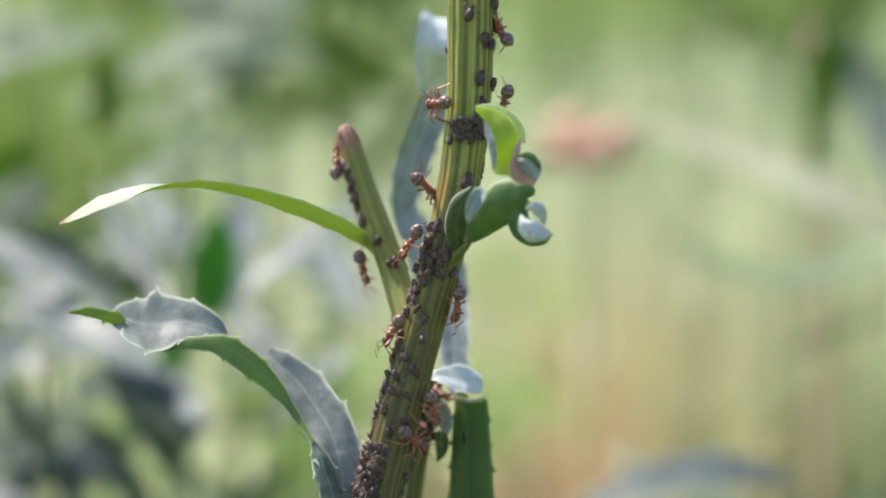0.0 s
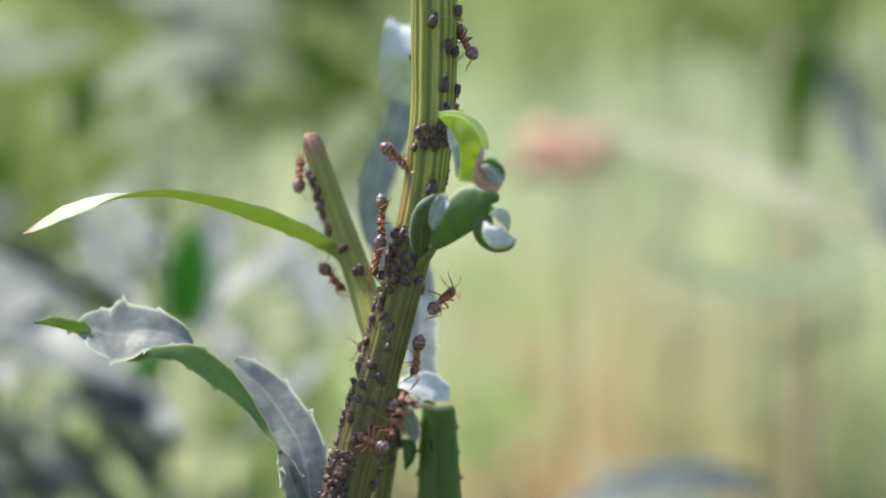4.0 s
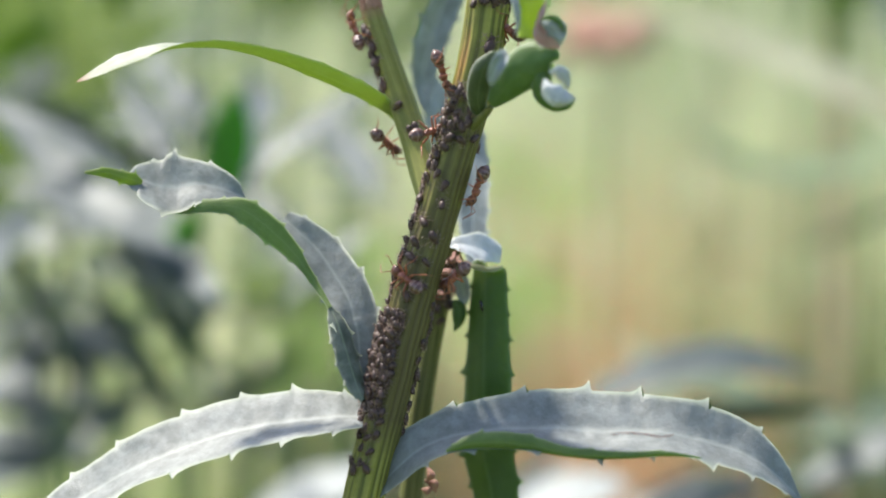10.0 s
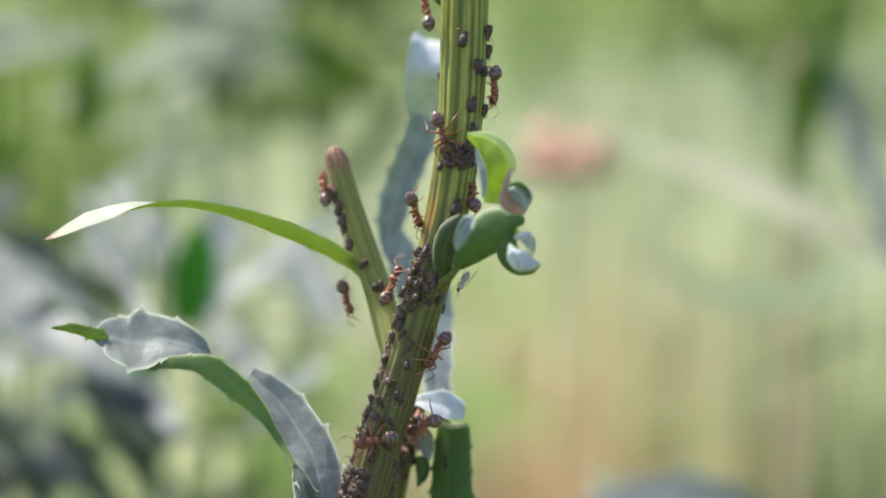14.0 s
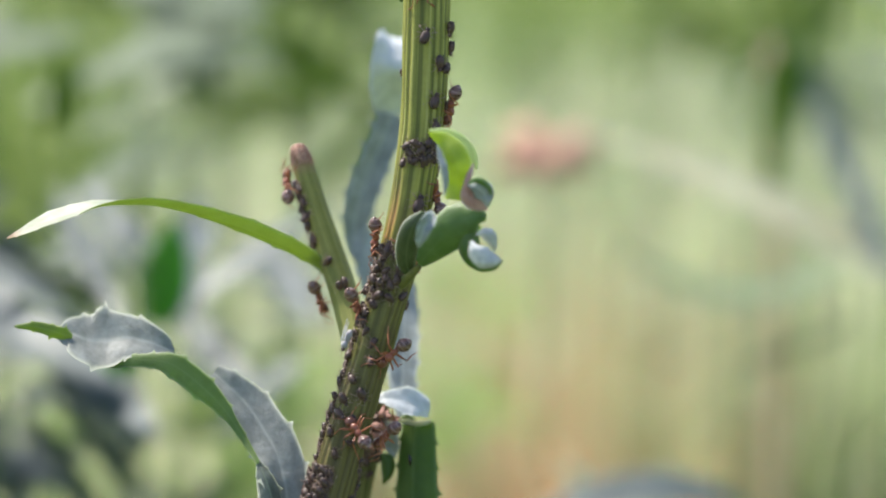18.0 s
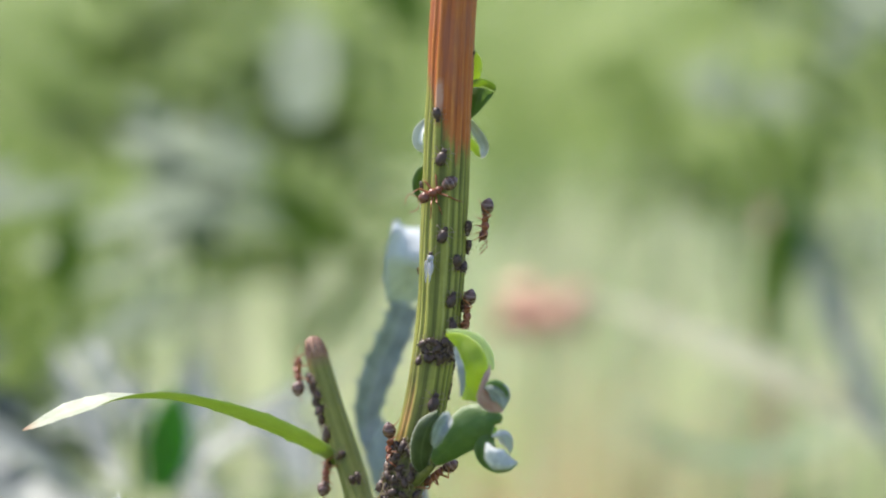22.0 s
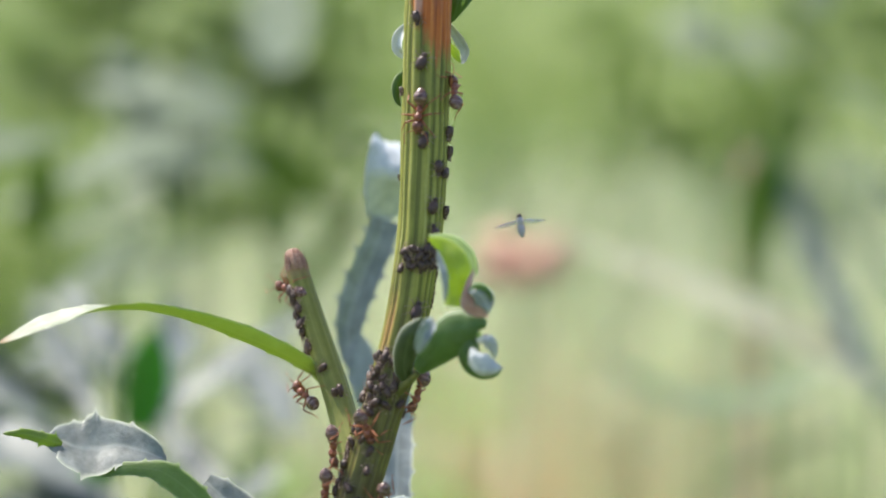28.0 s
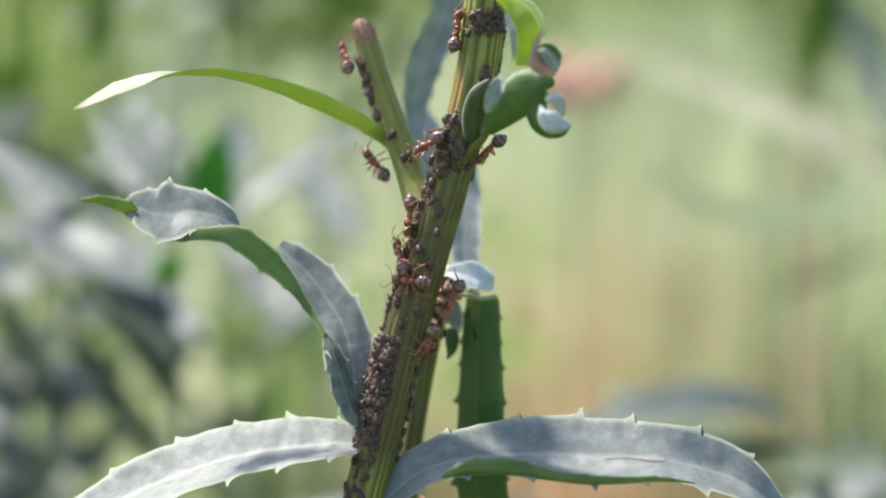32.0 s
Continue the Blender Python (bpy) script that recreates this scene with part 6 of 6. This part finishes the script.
        (10, 807, 568, -0.8, 248, 0, 83), (11, 812, 569, -0.8, 256, 0, 90), (12, 803, 573, -0.8, 242, 0, 68), (13, 800, 574, -1, 238, 0, 63),
        (14, 798, 575, -1.3, 239, 0, 58), (15, 793, 586, -1.6, 232, 0, 51), (18, 786, 585, -2, 221, -16, 39), (19, 794, 579, -1.6, 235, -17, 51),
        (20, 802, 572, -0.9, 242, -18, 66), (21, 807, 570, -0.8, 243, -28, 90), (22.5, 785, 559, -1.7, 242, -32, 43),
        (24, 762, 548, -2.6, 241, -36, -4), (28, 771, 651, -1.9, 256, -37, 43), (30, 766, 658, -2.1, 241, -38, 37),
        (32, 745, 636, 2.9, 257, -38, 80),
    ],
    "upright": [
        (0, 884, 54, -0.7, 122, -38, 90), (1, 885, 52, -0.7, 116, -38, 90), (2, 889, 77, -0.7, 108, -30, 90), (3, 885, 70, -0.7, 125, -38, 90),
        (6, 895, 63, -0.7, 96, -38, 90), (9, 876, 51, -0.7, 96, -34, 71), (12, 890, 143, -0.7, 109, -31, 90), (12.5, 883, 138, -0.7, 167, -34, 90),
        (13, 876, 133, -0.7, 226, -36, 90), (14, 887, 106, -0.7, 269, -33, 90), (14.3, 888, 90, -0.7, 215, -32, 90),
        (14.7, 889, 75, -0.7, 161, -31, 90), (15, 889, 59, -0.7, 107, -31, 90), (16, 886, 89, -0.7, 156, -28, 90),
        (17, 882, 118, -0.7, 206, -25, 90), (18, 878, 148, -0.7, 255, -22, 90), (19, 878, 151, -0.7, 257, -18, 90),
        (20, 878, 161, -0.7, 260, -34, 90), (21, 877, 160, -0.7, 263, -29, 90), (22, 878, 159, -0.7, 263, -19, 90),
        (23, 877, 156, -0.7, 262, -22, 90), (24, 884, 153, -0.7, 276, 0, 90), (24.8, 882, 138, -0.7, 336, -10, 90),
        (25.7, 880, 122, -0.7, 395, -20, 90), (26.5, 878, 106, -0.7, 455, -29, 90), (27, 875, 114, -0.7, 459, -35, 90),
        (28, 833, 100, 2.9, 461, -33, 80), (30, 835, 73, 2.9, 461, -32, 80), (30.7, 834, 88, 2.9, 461, -33, 27),
        (31.3, 833, 103, 2.9, 461, -33, -27), (32, 832, 117, 2.9, 461, -33, -80),
    ],
    "upright_two": [
        (0, 890, 184, -0.7, -106, -38, 90), (1, 889, 186, -0.7, -107, -38, 90), (1.3, 891, 181, -0.7, -148, -38, 90),
        (1.7, 893, 176, -0.7, -188, -38, 90), (2, 895, 171, -0.7, -228, -38, 90), (3, 883, 166, -0.7, -241, -38, 90),
        (6, 864, 284, -0.7, -253, -38, 90), (9, 861, 294, -0.7, -232, -38, 90), (11, 853, 292, -1.2, -186, -38, 67),
        (13, 845, 290, -1.6, -139, -38, 45), (13.3, 848, 292, -1.3, -180, -37, 54), (13.7, 851, 293, -1, -221, -35, 62),
        (14, 854, 294, -0.7, -262, -33, 71), (15, 815, 304, 2.9, -250, -38, 80), (18, 857, 310, -0.7, -252, -38, 90),
        (19, 815, 313, 2.9, -254, -38, 80), (32, 817, 295, 2.9, -255, -38, 80),
    ],
    "top": [
        (0, 848, -229, -2.5, -98, -22, -5), (9, 872, -183, -1.7, -93, -23, 43), (18, 896, -138, -0.8, -89, -23, 90),
        (19, 885, -107, -1.1, -93, 0, 62), (20, 899, -97, -0.8, -97, -14, 90), (21, 906, -4, -0.8, -104, -14, 90), (22, 904, -3, -0.8, -95, -14, 90),
        (23, 905, -5, -0.8, -98, -21, 90), (24, 902, 0, -0.8, -105, -32, 90), (26.5, 896, 3, -0.8, -108, -31, 90),
        (26.8, 894, -23, -0.8, -177, -35, 90), (27, 892, -49, -0.8, -245, -38, 90), (28, 881, -64, -1.1, -264, -36, 61),
        (29, 898, -107, -0.8, -266, -28, 90), (30, 903, -171, -0.8, -265, -23, 90), (32, 880, -142, -1.7, -264, -33, 47),
    ],
    "topfront": [
        (0, 811, -248, -0.8, -160, -34, -69), (18, 836, -63, -2.5, -160, -30, -10), (19, 816, -53, -2, -164, -32, -37),
        (20, 807, -49, -1.4, -181, -23, -55), (21, 819, -52, -2.1, -148, 0, -33), (22, 817, -54, -2, -148, 0, -35), (23, 817, -53, -2, -150, 0, -35),
        (23.5, 818, -41, -2.1, -111, 0, -32), (24, 819, -29, -2.2, -72, 0, -29), (25.2, 818, -31, -2.1, -116, -16, -31),
        (26.5, 817, -33, -2.1, -160, -32, -33), (27, 817, -35, -2, -155, -26, -34), (27.5, 820, -30, -2.2, -125, -13, -29),
        (28, 822, -25, -2.3, -94, 0, -24), (29, 822, -28, -2.3, -90, 0, -25), (30, 817, -44, -2, -90, 0, -35), (32, 805, -41, -1.2, -93, 0, -58),
    ],
    "topleft": [
        (0, 749, -89, -0.8, -86, -23, -90), (2, 783, -66, -0.8, -74, -19, -90), (3, 782, -81, -0.8, -83, -26, -90),
        (4, 783, -115, -0.8, -26, -25, -90), (5, 784, -148, -0.8, 32, -25, -90), (6, 785, -182, -0.8, 90, -24, -90),
        (13, 779, -11, -0.8, 89, -24, -90), (14, 767, -27, -0.8, 101, -20, -90), (15, 780, -108, -0.8, 98, -22, -90),
        (17, 843, -69, 2.9, 95, -23, -80), (30, 843, -47, 2.9, 89, -23, -80), (30.3, 830, -4, 1.3, 29, -23, -68),
        (30.7, 817, 40, -0.2, -30, -23, -55), (31, 804, 83, -1.8, -89, -24, -43), (31.3, 795, 136, -1.4, -32, -16, -58),
        (31.7, 787, 190, -1.1, 25, -8, -74), (32, 778, 243, -0.7, 82, 0, -90),
    ],
    "joint": [
        (0, 766, 725, -0.8, -74, -37, 72), (1, 759, 733, -1.3, -96, -38, 58), (2, 763, 752, -0.8, -97, -38, 90), (3, 764, 713, -1.3, -97, -37, 58),
        (5.5, 713, 752, 2.9, -102, -38, 80), (30, 699, 811, 2.9, -116, -38, 80), (31, 738, 789, -1.8, -112, -38, 47),
        (32, 734, 794, -1.9, -116, -38, 43),
    ],
}
ant_first = make_ant()
tagged(ant_first, "red-brown ant with a dark gaster, tending aphids", "ant", "ants on the plant")
ANT_LABELS = {
    "shoot": "red-brown ant clinging to the cut side shoot", "branch": "dark ant hanging below the side shoot's leaf",
    "topfront": "ant with a greyish gaster walking on the ribbed stem", "joint": "red-brown ant at the kinked leaf's base",
    "middle": "long-legged red-brown ant reaching out from the stem",
}
ants = {}
for i, key in enumerate(ANT_ROWS):
    ants[key] = ant_first if i == 0 else copy_thing(ant_first, Matrix())
    if key in ANT_LABELS:
        tagged(ants[key], ANT_LABELS[key])

# seconds, a, b, c, heading, wings' lean
WINGED_ROWS = [
    (0, 2100, 300, 40, 180, 0), (9, 1706, 376, 0, 190, 0), (9.3, 1381, 458, -3, 190, 0), (9.5, 1176, 519, -4, 195, 0), (10, 1080, 1190, -6, 180, 0), (10.5, 904, 597, -6, 130, 0),
    (11, 878, 455, -5, 150, 20), (11.5, 869, 489, -4, 200, 40), (12, 837, 462, -3, 230, 70), (13, 839, 450, -2, 240, 80), (15, 838, 450, -2, 240, 80), (15.5, 796, 492, -3, 220, 20),
    (17.5, 710, 567, -1, 250, -60), (18, 707, 566, -1, 250, -60), (18.6, 588, 572, -4, 200, -20), (19, 466, 528, -5, 130, 0), (19.5, 703, 181, -4, 60, 0), (20, 803, 116, -2.4, 60, -40),
    (21, 834, 118, -2.4, 70, 0), (22, 812, 73, -2.3, 90, -20), (23, 791, 61, -1.6, 100, -60), (24, 805, 164, -2.3, 60, -25), (26.5, 841, 84, -2.4, 60, 0), (27, 855, 63, -2.4, 60, 20),
    (27.5, 883, 79, -3, 80, 30), (28, 1003, 166, -4, 100, 0), (28.3, 917, -88, -4, 110, 0), (28.6, 772, -283, -4, 110, 0), (32, 453, -694, 0, 110, 0),
]
# seconds, how far the wings are spread
WING_ROWS = [(0, 1), (10.8, 1), (11.2, 0), (15.2, 0), (15.5, 1), (17.0, 1), (17.4, 0), (18.1, 0), (18.4, 1), (19.4, 1), (19.8, 0), (27.3, 0), (27.6, 1), (32, 1)]


def motions():
    """The ants' ways over the stem, their stepping legs and feeling antennae, and the winged aphid's flights."""
    rng = random.Random(77)
    for key, rows in ANT_ROWS.items():
        walk(ants[key], [(r[0], facing(*r[1:])) for r in rows])
        for limb_ob in ants[key].children:
            kind = limb_ob.name.split(".")[0]
            if kind not in ("leg", "antenna"):
                continue
            hip = limb_ob.location.copy()
            swing, lift = (16, 9) if kind == "leg" else (22, 16)
            phase = rng.uniform(0, 6.28)
            steps = []
            for k in range(54):
                t = k * 0.6 if k < 53 else 32.0
                w = phase + k * 2.2 + rng.uniform(-0.6, 0.6)
                steps.append((t, Matrix.Translation(hip) @ pose(0, 0, 0, lift * math.cos(w) * rng.uniform(0.3, 1), 0, swing * math.sin(w))))
            walk(limb_ob, steps)
    for wing in winged.children:
        if wing.name.split(".")[0] == "wing":
            side = 1 if wing.data.vertices[20].co.y > 0 else -1
            root = Vector((0.2, 0.15 * side, 0.36)) * MM
            walk(wing, [(t, Matrix.Translation(root) @ pose(0, 0, 0, 0, 0, (26 - 84 * s) * side) @ Matrix.Translation(-root)) for t, s in WING_ROWS])
    walk(winged, [(t, facing(a, b, c, ang, 0, lean)) for t, a, b, c, ang, lean in WINGED_ROWS])


motions()
